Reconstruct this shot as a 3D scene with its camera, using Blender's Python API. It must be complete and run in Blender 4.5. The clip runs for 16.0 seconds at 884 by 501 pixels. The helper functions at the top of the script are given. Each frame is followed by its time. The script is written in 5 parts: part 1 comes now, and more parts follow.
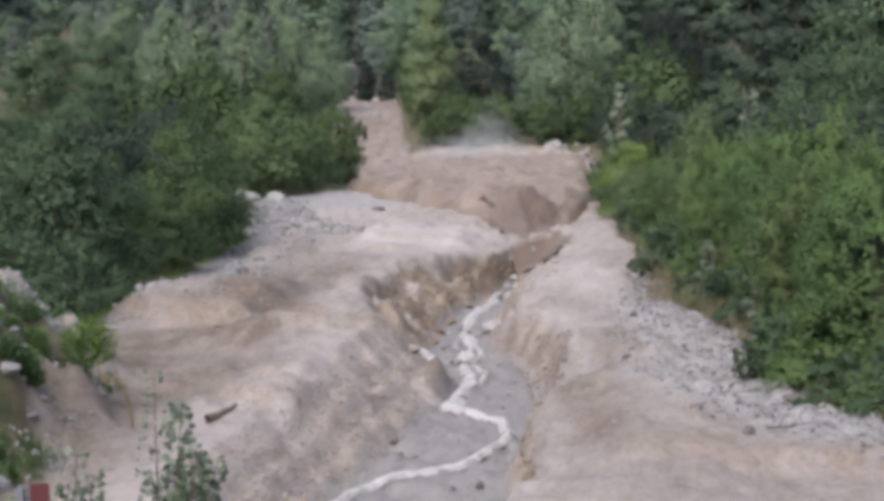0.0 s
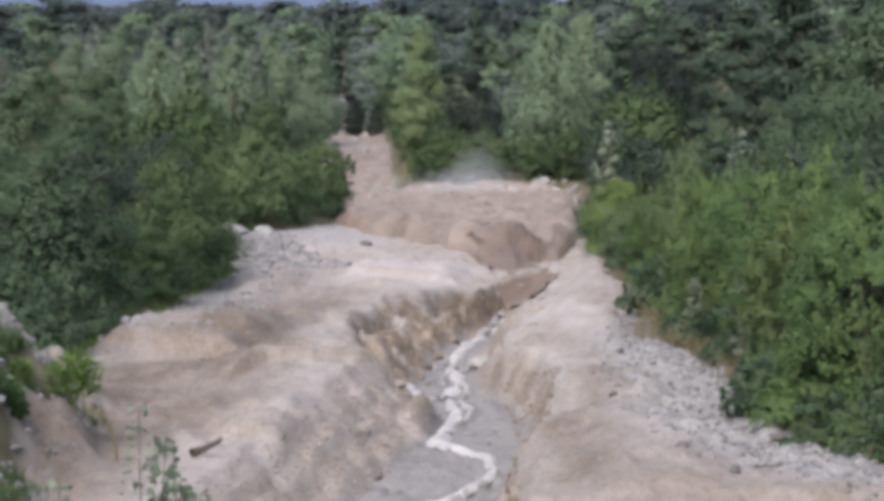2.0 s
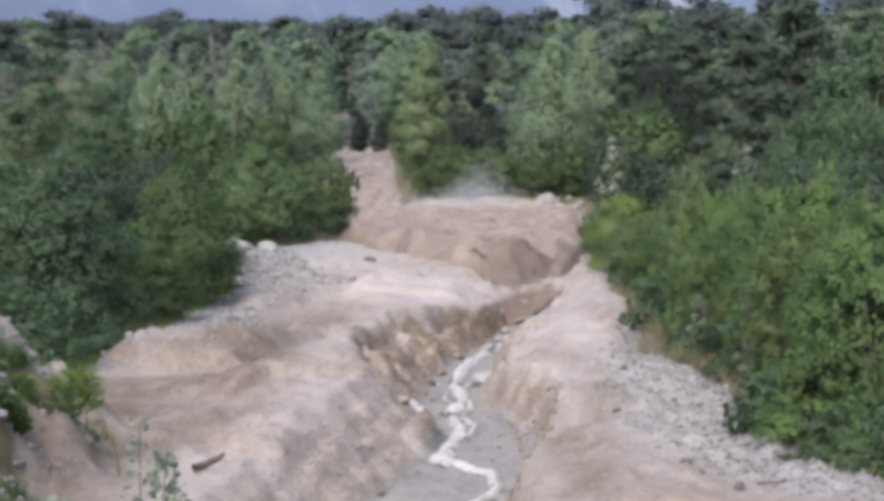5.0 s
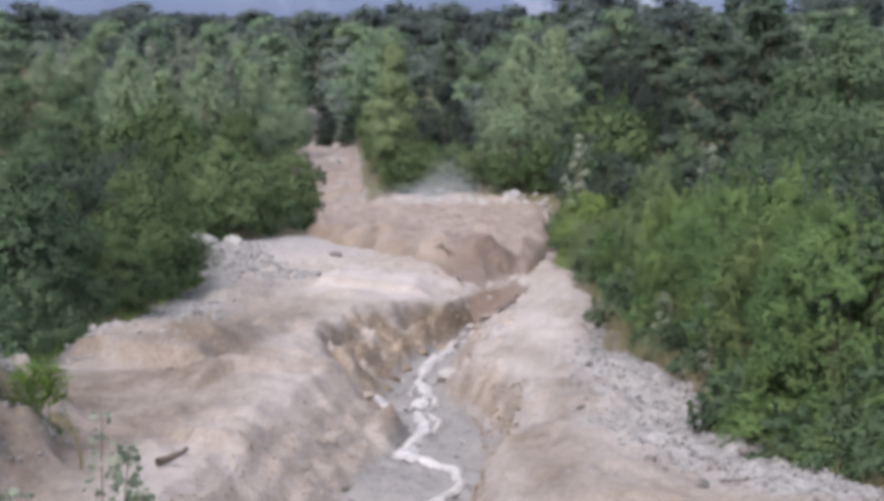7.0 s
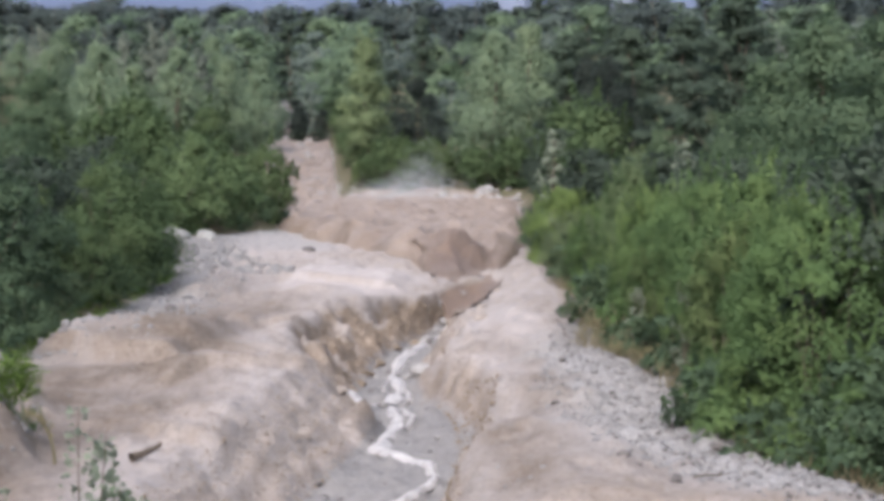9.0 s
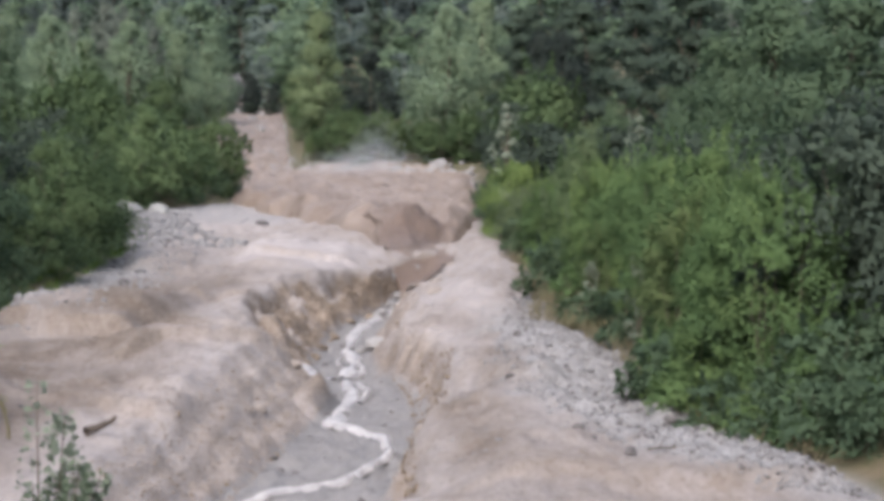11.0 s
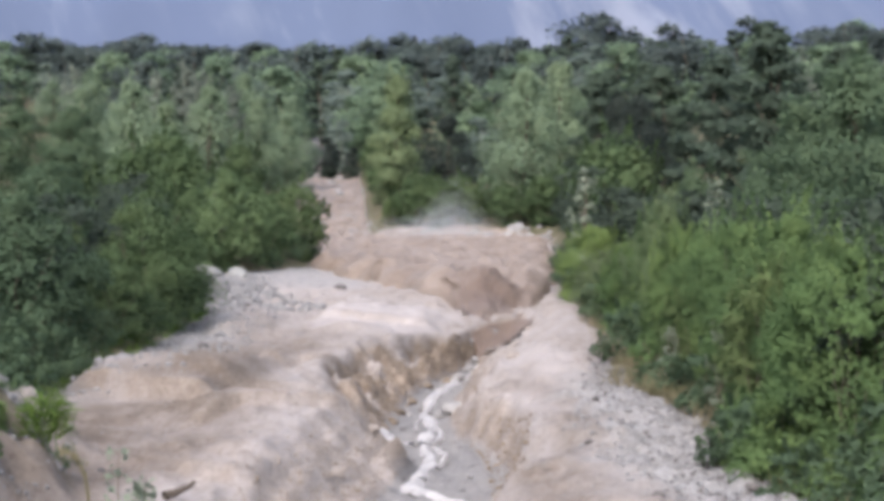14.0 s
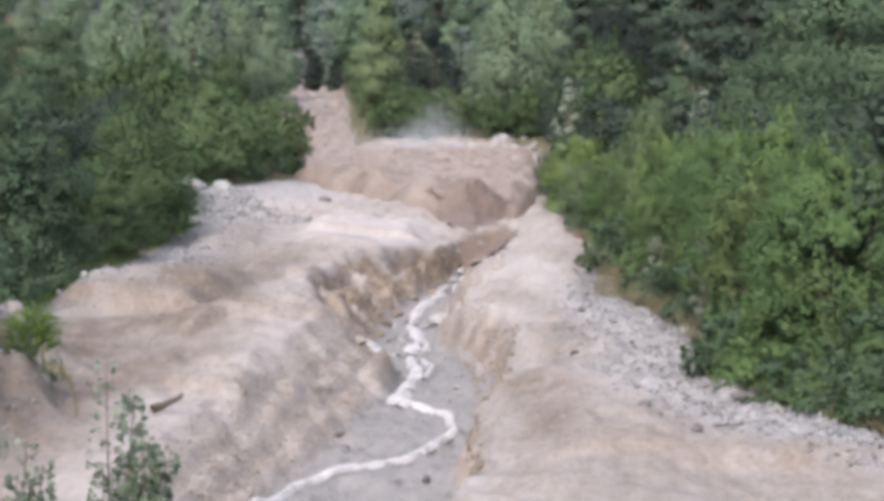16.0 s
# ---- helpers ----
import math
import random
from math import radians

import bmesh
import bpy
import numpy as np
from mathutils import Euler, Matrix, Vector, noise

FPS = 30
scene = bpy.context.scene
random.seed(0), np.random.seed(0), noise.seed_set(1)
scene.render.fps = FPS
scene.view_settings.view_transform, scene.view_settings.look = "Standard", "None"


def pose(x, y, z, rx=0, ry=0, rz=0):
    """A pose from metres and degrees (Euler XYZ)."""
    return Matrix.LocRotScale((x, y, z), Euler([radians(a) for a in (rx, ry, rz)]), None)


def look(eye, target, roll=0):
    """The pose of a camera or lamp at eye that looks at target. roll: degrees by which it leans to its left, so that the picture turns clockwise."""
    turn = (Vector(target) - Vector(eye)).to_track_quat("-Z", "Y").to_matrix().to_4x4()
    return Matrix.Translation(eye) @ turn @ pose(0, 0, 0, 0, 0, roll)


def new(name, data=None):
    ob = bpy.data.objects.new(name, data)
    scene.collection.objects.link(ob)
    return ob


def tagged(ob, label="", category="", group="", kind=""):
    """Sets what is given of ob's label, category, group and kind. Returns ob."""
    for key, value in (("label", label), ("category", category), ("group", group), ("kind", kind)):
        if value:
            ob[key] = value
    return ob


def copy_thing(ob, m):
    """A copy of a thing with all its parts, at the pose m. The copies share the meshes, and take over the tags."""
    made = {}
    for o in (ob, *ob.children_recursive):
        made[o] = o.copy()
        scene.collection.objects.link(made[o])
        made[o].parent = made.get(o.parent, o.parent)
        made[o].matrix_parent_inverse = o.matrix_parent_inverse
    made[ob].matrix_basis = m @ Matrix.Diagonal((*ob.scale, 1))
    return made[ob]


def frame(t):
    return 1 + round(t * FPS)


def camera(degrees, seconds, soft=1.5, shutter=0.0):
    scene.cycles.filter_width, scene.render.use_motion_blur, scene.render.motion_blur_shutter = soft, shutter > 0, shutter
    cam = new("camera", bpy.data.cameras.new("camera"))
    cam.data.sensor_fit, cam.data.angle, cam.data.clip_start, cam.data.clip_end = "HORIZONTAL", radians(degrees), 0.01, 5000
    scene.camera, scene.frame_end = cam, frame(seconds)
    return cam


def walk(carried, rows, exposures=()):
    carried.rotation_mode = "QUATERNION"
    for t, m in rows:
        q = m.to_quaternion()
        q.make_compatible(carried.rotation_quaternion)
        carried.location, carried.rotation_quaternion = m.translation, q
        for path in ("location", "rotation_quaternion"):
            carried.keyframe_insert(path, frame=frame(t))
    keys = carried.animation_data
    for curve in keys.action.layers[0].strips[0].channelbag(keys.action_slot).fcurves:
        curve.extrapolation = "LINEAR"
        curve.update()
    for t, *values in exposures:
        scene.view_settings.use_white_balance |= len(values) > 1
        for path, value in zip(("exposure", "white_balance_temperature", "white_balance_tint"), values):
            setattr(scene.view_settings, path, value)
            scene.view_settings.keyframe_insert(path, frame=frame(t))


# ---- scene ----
# ---------------------------------------------------------------- camera
cam = camera(27.5, 16.0, soft=4.7)
PATH = [
    (0.0, pose(0.038, -0.050, 4.996, 87.925, 1.400, 1.270)),
    (0.5, pose(0.023, -0.049, 5.002, 87.822, 1.402, 1.272)),
    (1.0, pose(0.032, -0.054, 5.003, 88.542, 0.929, 1.483)),
    (1.5, pose(0.030, -0.042, 5.003, 88.715, 0.753, 1.294)),
    (2.0, pose(0.036, -0.031, 4.997, 89.039, 0.823, 0.885)),
    (2.5, pose(0.030, -0.024, 5.007, 89.121, 1.237, 0.729)),
    (3.0, pose(0.038, -0.012, 4.998, 89.256, 0.924, 0.875)),
    (3.5, pose(0.035, -0.040, 5.000, 89.331, 0.882, 1.537)),
    (4.0, pose(0.038, -0.040, 5.002, 89.350, 0.613, 1.478)),
    (4.2, pose(0.042, -0.009, 4.988, 89.619, 0.879, 1.326)),
    (6.5, pose(0.053, 0.023, 4.984, 89.379, 0.082, 0.222)),
    (7.0, pose(0.051, 0.034, 4.979, 89.421, 0.207, -0.049)),
    (7.5, pose(0.037, 0.027, 4.984, 89.457, 0.212, -0.373)),
    (8.0, pose(0.031, 0.030, 4.986, 89.687, 0.186, -0.744)),
    (8.5, pose(0.027, 0.013, 4.987, 89.991, 0.157, -0.919)),
    (9.0, pose(0.023, 0.022, 4.985, 89.258, 0.111, -0.917)),
    (9.2, pose(0.043, -0.002, 4.937, 88.918, -0.080, -1.670)),
    (11.3, pose(-0.054, -0.011, 5.009, 88.422, 0.046, -2.422)),
    (11.5, pose(-0.072, -0.011, 5.021, 88.997, -0.060, -2.190)),
    (12.0, pose(-0.061, -0.001, 5.012, 89.588, 0.215, -1.465)),
    (12.5, pose(-0.047, 0.001, 5.024, 90.061, 0.283, -0.821)),
    (13.0, pose(-0.061, 0.035, 5.020, 90.301, 0.085, 0.036)),
    (13.5, pose(-0.059, 0.039, 5.023, 89.974, -0.018, -0.065)),
    (14.0, pose(-0.042, 0.040, 5.010, 90.439, 0.014, 0.029)),
    (14.5, pose(-0.029, 0.036, 5.011, 90.625, 0.000, -0.000)),
    (15.0, pose(-0.054, 0.047, 5.014, 90.424, 0.610, 0.281)),
    (15.5, pose(-0.073, 0.057, 5.012, 89.372, 0.487, 0.182)),
    (16.0, pose(-0.056, 0.068, 5.007, 87.642, 0.353, -0.460)),
]
walk(cam, PATH, [(0.0, 0.96), (1.5, 1.02), (3.5, 1.17), (9.0, 1.19), (11.3, 1.08), (11.9, 1.19), (12.5, 1.25), (14.5, 1.30), (16.0, 1.34)])

# ---------------------------------------------------------------- world and sun
SUN_EL, SUN_AZ = 47.0, 200.0
world = bpy.data.worlds.new("sky")
scene.world = world
world.use_nodes = True
wn = world.node_tree
sky = wn.nodes.new("ShaderNodeTexSky")
sky.sky_type = "NISHITA"
sky.sun_disc = False
sky.sun_elevation, sky.sun_rotation = radians(SUN_EL), radians(SUN_AZ)
sky.dust_density, sky.air_density = 3.0, 1.0
veil = wn.nodes.new("ShaderNodeHueSaturation")
veil.inputs["Saturation"].default_value = 0.85
wn.links.new(sky.outputs[0], veil.inputs["Color"])
wn.links.new(veil.outputs[0], wn.nodes["Background"].inputs[0])
wn.nodes["Background"].inputs[1].default_value = 0.135
sun_data = bpy.data.lights.new("sun", "SUN")
sun_data.energy, sun_data.angle, sun_data.color = 1.9, radians(60), (1.0, 0.958, 0.985)
sun = new("sun", sun_data)
az, el = radians(SUN_AZ), radians(SUN_EL)
sun.matrix_world = look((0, 0, 60), Vector((0, 0, 60)) - Vector((math.sin(az) * math.cos(el), math.cos(az) * math.cos(el), math.sin(el))))


# ---------------------------------------------------------------- materials
def nodes_of(name):
    m = bpy.data.materials.new(name)
    m.use_nodes = True
    n = m.node_tree
    return m, n, n.nodes["Principled BSDF"]


def noise_node(n, scale, detail=4.0, rough=0.6, coord=None, stretch=None):
    t = n.nodes.new("ShaderNodeTexNoise")
    t.inputs["Scale"].default_value, t.inputs["Detail"].default_value, t.inputs["Roughness"].default_value = scale, detail, rough
    if coord is None:
        coord = n.nodes.new("ShaderNodeTexCoord").outputs["Object"]
    if stretch:
        mp = n.nodes.new("ShaderNodeMapping")
        mp.inputs["Scale"].default_value = stretch
        n.links.new(coord, mp.inputs["Vector"])
        coord = mp.outputs[0]
    n.links.new(coord, t.inputs["Vector"])
    return t.outputs[0]


def ramp(n, src, stops):
    r = n.nodes.new("ShaderNodeValToRGB")
    e = r.color_ramp.elements
    while len(e) < len(stops):
        e.new(0.5)
    for k, (p, c) in zip(e, stops):
        k.position, k.color = p, (*c, 1) if len(c) == 3 else c
    n.links.new(src, r.inputs[0])
    return r.outputs[0]


def mix(n, fac, a, b, mode="MIX"):
    x = n.nodes.new("ShaderNodeMix")
    x.data_type, x.blend_type = "RGBA", mode
    for sock, v in ((x.inputs[0], fac), (x.inputs[6], a), (x.inputs[7], b)):
        if isinstance(v, (int, float)):
            sock.default_value = v
        elif isinstance(v, tuple):
            sock.default_value = (*v, 1)
        else:
            n.links.new(v, sock)
    return x.outputs[2]


def bump(n, src, strength, dist, bsdf):
    b = n.nodes.new("ShaderNodeBump")
    b.inputs["Strength"].default_value, b.inputs["Distance"].default_value = strength, dist
    n.links.new(src, b.inputs["Height"])
    n.links.new(b.outputs[0], bsdf.inputs["Normal"])


def attr(n, name):
    a = n.nodes.new("ShaderNodeAttribute")
    a.attribute_name = name
    return a.outputs["Fac"]


def mat_ground():
    m, n, b = nodes_of("sediment")
    big = noise_node(n, 0.35, 5, 0.6)
    fine = noise_node(n, 6.0, 6, 0.75, stretch=(1, 0.5, 1))
    grit = noise_node(n, 10.0, 4, 0.75, stretch=(1, 0.6, 1))
    mid = noise_node(n, 1.5, 7, 0.75, stretch=(1, 0.45, 1))
    sand = mix(n, ramp(n, big, [(0.3, (0, 0, 0)), (0.7, (1, 1, 1))]), (0.217, 0.185, 0.167), (0.284, 0.257, 0.250))
    sand = mix(n, ramp(n, mid, [(0.45, (0, 0, 0)), (0.66, (0.85, 0.85, 0.85))]), sand, (0.191, 0.155, 0.130))
    sand = mix(n, ramp(n, fine, [(0.42, (0, 0, 0)), (0.72, (0.75, 0.75, 0.75))]), sand, (0.308, 0.279, 0.266))
    sand = mix(n, ramp(n, grit, [(0.52, (0, 0, 0)), (0.70, (0.8, 0.8, 0.8))]), sand, (0.143, 0.117, 0.098))
    rough = mix(n, ramp(n, mid, [(0.4, (0, 0, 0)), (0.68, (1, 1, 1))]), (0.154, 0.125, 0.104), (0.090, 0.067, 0.049))
    rough = mix(n, ramp(n, fine, [(0.45, (0, 0, 0)), (0.72, (0.8, 0.8, 0.8))]), rough, (0.202, 0.169, 0.145))
    rough = mix(n, ramp(n, noise_node(n, 3.4, 5, 0.7), [(0.52, (0, 0, 0)), (0.68, (0.75, 0.75, 0.75))]), rough, (0.094, 0.069, 0.049))
    rough = mix(n, ramp(n, grit, [(0.50, (0, 0, 0)), (0.64, (0.8, 0.8, 0.8))]), rough, (0.081, 0.059, 0.043))
    sand = mix(n, attr(n, "coarse"), sand, rough)
    silt = mix(n, ramp(n, mid, [(0.3, (0, 0, 0)), (0.7, (1, 1, 1))]), (0.290, 0.255, 0.243), (0.335, 0.306, 0.299))
    sand = mix(n, attr(n, "silt"), sand, silt)
    shingle = noise_node(n, 16.0, 4, 0.75, stretch=(1, 0.6, 1))
    rubble = mix(n, ramp(n, shingle, [(0.36, (0, 0, 0)), (0.66, (1, 1, 1))]), (0.155, 0.148, 0.148), (0.300, 0.290, 0.289))
    rubble = mix(n, ramp(n, fine, [(0.4, (0, 0, 0)), (0.75, (0.6, 0.6, 0.6))]), rubble, (0.245, 0.224, 0.213))
    cutf = mix(n, ramp(n, noise_node(n, 2.2, 7, 0.75), [(0.34, (0, 0, 0)), (0.64, (1, 1, 1))]), (0.112, 0.082, 0.058), (0.245, 0.197, 0.157))
    cutf = mix(n, ramp(n, grit, [(0.48, (0, 0, 0)), (0.66, (0.7, 0.7, 0.7))]), cutf, (0.075, 0.054, 0.038))
    bed = mix(n, ramp(n, fine, [(0.3, (0, 0, 0)), (0.75, (1, 1, 1))]), (0.142, 0.134, 0.131), (0.226, 0.215, 0.212))
    veg = mix(n, ramp(n, noise_node(n, 1.4, 5, 0.7), [(0.35, (0, 0, 0)), (0.65, (1, 1, 1))]), (0.055, 0.06, 0.028), (0.12, 0.095, 0.06))
    c = mix(n, attr(n, "gravel"), sand, rubble)
    c = mix(n, attr(n, "cut"), c, cutf)
    c = mix(n, attr(n, "bed"), c, bed)
    c = mix(n, attr(n, "veg"), c, veg)
    n.links.new(c, b.inputs["Base Color"])
    b.inputs["Roughness"].default_value = 0.85
    b.inputs["Specular IOR Level"].default_value = 0.25
    bump(n, mix(n, 0.4, fine, grit), 0.9, 0.07, b)
    return m


def mat_flow():
    m, n, b = nodes_of("muddy_flow")
    big = noise_node(n, 0.5, 6, 0.65, stretch=(1, 0.5, 1))
    fine = noise_node(n, 3.0, 6, 0.7)
    c = mix(n, ramp(n, big, [(0.3, (0, 0, 0)), (0.72, (1, 1, 1))]), (0.148, 0.105, 0.076), (0.263, 0.213, 0.181))
    c = mix(n, ramp(n, fine, [(0.5, (0, 0, 0)), (0.8, (0.6, 0.6, 0.6))]), c, (0.276, 0.223, 0.187))
    c = mix(n, attr(n, "churn"), c, (0.118, 0.078, 0.055))
    n.links.new(c, b.inputs["Base Color"])
    b.inputs["Roughness"].default_value = 0.55
    bump(n, mix(n, 0.45, fine, noise_node(n, 9.0, 5, 0.75, stretch=(1, 0.6, 1))), 0.9, 0.12, b)
    return m


def mat_water():
    m, n, b = nodes_of("milky_water")
    f = noise_node(n, 4.0, 6, 0.75)
    c = mix(n, ramp(n, f, [(0.36, (0, 0, 0)), (0.58, (1, 1, 1))]), (0.225, 0.208, 0.202), (0.43, 0.407, 0.398))
    n.links.new(c, b.inputs["Base Color"])
    b.inputs["Roughness"].default_value = 0.45
    bump(n, f, 0.4, 0.03, b)
    return m


def mat_rock(name, dark, light):
    m, n, b = nodes_of(name)
    inf = n.nodes.new("ShaderNodeObjectInfo")
    f = noise_node(n, 5.0, 6, 0.7)
    c = mix(n, ramp(n, f, [(0.3, (0, 0, 0)), (0.7, (1, 1, 1))]), dark, light)
    g = n.nodes.new("ShaderNodeNewGeometry")
    c = mix(n, ramp(n, g.outputs["Random Per Island"], [(0, (0, 0, 0)), (1, (0.45, 0.45, 0.45))]), c, dark)
    c = mix(n, ramp(n, inf.outputs["Random"], [(0, (0, 0, 0)), (1, (0.3, 0.3, 0.3))]), c, light)
    n.links.new(c, b.inputs["Base Color"])
    b.inputs["Roughness"].default_value = 0.85
    bump(n, f, 0.6, 0.03, b)
    return m


def mat_leaf(name, dark, light, pale=None):
    m, n, b = nodes_of(name)
    dark = tuple(0.82 * d + 0.18 * v for d, v in zip(dark, light))
    dark, light, pale = ((v[0] * 0.96, v[1] * 0.96, v[2]) for v in (dark, light, pale or light))
    g = n.nodes.new("ShaderNodeNewGeometry")
    inf = n.nodes.new("ShaderNodeObjectInfo")
    cl = noise_node(n, 0.8, 4, 0.65)
    c = mix(n, ramp(n, cl, [(0.32, (0, 0, 0)), (0.62, (1, 1, 1))]), dark, light)
    c = mix(n, ramp(n, g.outputs["Random Per Island"], [(0, (0, 0, 0)), (1, (0.2, 0.2, 0.2))]), c, light)
    sp = noise_node(n, 0.45, 2, 0.5)
    c = mix(n, ramp(n, sp, [(0.5, (0, 0, 0)), (0.7, (0.8, 0.8, 0.8))]), c, pale)
    c = mix(n, ramp(n, inf.outputs["Random"], [(0, (0.0, 0, 0)), (0.6, (0, 0, 0)), (1, (0.35, 0.35, 0.35))]), c, dark)
    c = mix(n, ramp(n, inf.outputs["Random"], [(0, (0.45, 0.45, 0.45)), (0.4, (0, 0, 0)), (1, (0, 0, 0))]), c, pale)
    n.links.new(c, b.inputs["Base Color"])
    b.inputs["Roughness"].default_value = 0.75
    b.inputs["Specular IOR Level"].default_value = 0.12
    tr = n.nodes.new("ShaderNodeBsdfTranslucent")
    n.links.new(c, tr.inputs[0])
    ms = n.nodes.new("ShaderNodeMixShader")
    ms.inputs[0].default_value = 0.45
    n.links.new(b.outputs[0], ms.inputs[1])
    n.links.new(tr.outputs[0], ms.inputs[2])
    n.links.new(ms.outputs[0], n.nodes["Material Output"].inputs[0])
    return m


def mat_plain(name, col, rough=0.7, vary=0.25, scale=8.0):
    m, n, b = nodes_of(name)
    f = noise_node(n, scale, 5, 0.65)
    c = mix(n, ramp(n, f, [(0.3, (0, 0, 0)), (0.75, (1, 1, 1))]), col, tuple(v * (1 - vary) for v in col))
    n.links.new(c, b.inputs["Base Color"])
    b.inputs["Roughness"].default_value = rough
    bump(n, f, 0.3, 0.01, b)
    return m


def mat_mountain():
    m, n, b = nodes_of("hazy_mountain")
    coord = n.nodes.new("ShaderNodeTexCoord").outputs["Object"]
    turn = n.nodes.new("ShaderNodeMapping")
    turn.inputs["Rotation"].default_value = (0, radians(24), 0)
    n.links.new(coord, turn.inputs["Vector"])
    f = noise_node(n, 0.009, 5, 0.6, turn.outputs[0], (1.0, 0.25, 0.22))
    g = noise_node(n, 0.0016, 3, 0.5)
    # distance haze is put into these blue-grey tones
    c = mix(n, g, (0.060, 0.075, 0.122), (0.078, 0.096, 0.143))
    both = n.nodes.new("ShaderNodeMath")
    both.operation = "MULTIPLY"
    n.links.new(ramp(n, f, [(0.52, (0, 0, 0)), (0.68, (1, 1, 1))]), both.inputs[0])
    n.links.new(ramp(n, g, [(0.42, (0.08, 0.08, 0.08)), (0.6, (0.8, 0.8, 0.8))]), both.inputs[1])
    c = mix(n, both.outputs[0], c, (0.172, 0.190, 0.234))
    spot = n.nodes.new("ShaderNodeMapping")
    spot.vector_type = "TEXTURE"
    spot.inputs["Location"].default_value = (330, 3500, 560)
    spot.inputs["Scale"].default_value = (330, 900, 260)
    n.links.new(coord, spot.inputs["Vector"])
    ball = n.nodes.new("ShaderNodeTexGradient")
    ball.gradient_type = "SPHERICAL"
    n.links.new(spot.outputs[0], ball.inputs[0])
    scree = n.nodes.new("ShaderNodeMath")
    scree.operation = "MULTIPLY"
    n.links.new(ramp(n, ball.outputs["Fac"], [(0.0, (0, 0, 0)), (0.35, (1, 1, 1))]), scree.inputs[0])
    n.links.new(ramp(n, f, [(0.44, (0.05, 0.05, 0.05)), (0.66, (1, 1, 1))]), scree.inputs[1])
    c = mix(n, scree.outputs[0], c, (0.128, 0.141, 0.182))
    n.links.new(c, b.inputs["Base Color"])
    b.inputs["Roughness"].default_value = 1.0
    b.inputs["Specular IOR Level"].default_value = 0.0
    # a faint glow added to imitate bright hazy air
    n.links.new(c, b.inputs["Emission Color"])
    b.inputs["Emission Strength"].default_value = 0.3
    return m


GROUND, FLOW, WATER = mat_ground(), mat_flow(), mat_water()
PALE_ROCK = mat_rock("pale_rock", (0.175, 0.164, 0.161), (0.307, 0.296, 0.288))
SHINGLE = mat_rock("shingle_stone", (0.125, 0.120, 0.121), (0.235, 0.229, 0.228))
BOULDER = mat_rock("boulder_stone", (0.17, 0.17, 0.165), (0.27, 0.268, 0.255))
BANK = mat_rock("bank_sediment", (0.165, 0.135, 0.112), (0.30, 0.262, 0.238))
DARK_ROCK = mat_rock("dark_rock", (0.066, 0.058, 0.058), (0.146, 0.131, 0.124))
BARK = mat_plain("bark", (0.13, 0.105, 0.08), 0.9, 0.4, 6.0)
MOUNTAIN = mat_mountain()
LEAF_ALDER = mat_leaf("leaf_alder", (0.062, 0.104, 0.047), (0.142, 0.220, 0.086), (0.232, 0.305, 0.108))
LEAF_WILLOW = mat_leaf("leaf_willow", (0.089, 0.131, 0.063), (0.152, 0.205, 0.100), (0.205, 0.242, 0.142))
LEAF_YELLOW = mat_leaf("leaf_yellow", (0.078, 0.115, 0.052), (0.138, 0.189, 0.078), (0.184, 0.221, 0.092))
LEAF_DARK = mat_leaf("leaf_dark", (0.060, 0.094, 0.059), (0.101, 0.149, 0.082), (0.132, 0.180, 0.099))
LEAF_PINE = mat_leaf("leaf_pine", (0.058, 0.082, 0.064), (0.088, 0.120, 0.084), (0.104, 0.138, 0.092))
LEAF_HEDGE = mat_leaf("leaf_hedge", (0.059, 0.095, 0.046), (0.103, 0.150, 0.068), (0.137, 0.180, 0.079))
# deep shade of the thicket is put into this leaf colour
LEAF_SHADE = mat_leaf("leaf_shade", (0.046, 0.062, 0.049), (0.072, 0.096, 0.069), (0.086, 0.112, 0.075))
# aerial haze is mixed into the next three leaf colours
LEAF_FAR_HAZE = mat_leaf("leaf_far_haze", (0.122, 0.159, 0.146), (0.176, 0.221, 0.183), (0.215, 0.255, 0.188))
LEAF_MID_HAZE = mat_leaf("leaf_mid_haze", (0.108, 0.158, 0.110), (0.172, 0.240, 0.147), (0.211, 0.277, 0.157))
LEAF_SKYLINE_HAZE = mat_leaf("leaf_skyline_haze", (0.060, 0.078, 0.075), (0.094, 0.118, 0.108), (0.112, 0.138, 0.120))
LEAF_ASH = mat_leaf("leaf_ash", (0.150, 0.205, 0.136), (0.224, 0.295, 0.182), (0.276, 0.340, 0.200))
LEAF_GREY = mat_leaf("leaf_grey", (0.14, 0.165, 0.135), (0.21, 0.24, 0.19), (0.25, 0.28, 0.22))
GRASS = mat_leaf("grass_blades", (0.066, 0.115, 0.025), (0.123, 0.197, 0.041), (0.148, 0.213, 0.057))
DRY_GRASS = mat_leaf("dry_grass", (0.14, 0.12, 0.075), (0.26, 0.22, 0.14), (0.20, 0.20, 0.10))
RED_PAINT = mat_plain("red_paint", (0.075, 0.010, 0.014), 0.5, 0.3)
WHITE_PAINT = mat_plain("white_paint", (0.12, 0.13, 0.145), 0.5, 0.2)


# ---------------------------------------------------------------- noise and terrain form
def hash2(i, j, seed):
    h = (i.astype(np.int64) * 374761393 + j.astype(np.int64) * 668265263 + seed * 1442695041) & 0x7FFFFFFF
    h = ((h ^ (h >> 13)) * 1274126177) & 0x7FFFFFFF
    return ((h ^ (h >> 16)) & 0xFFFF) / 65535.0


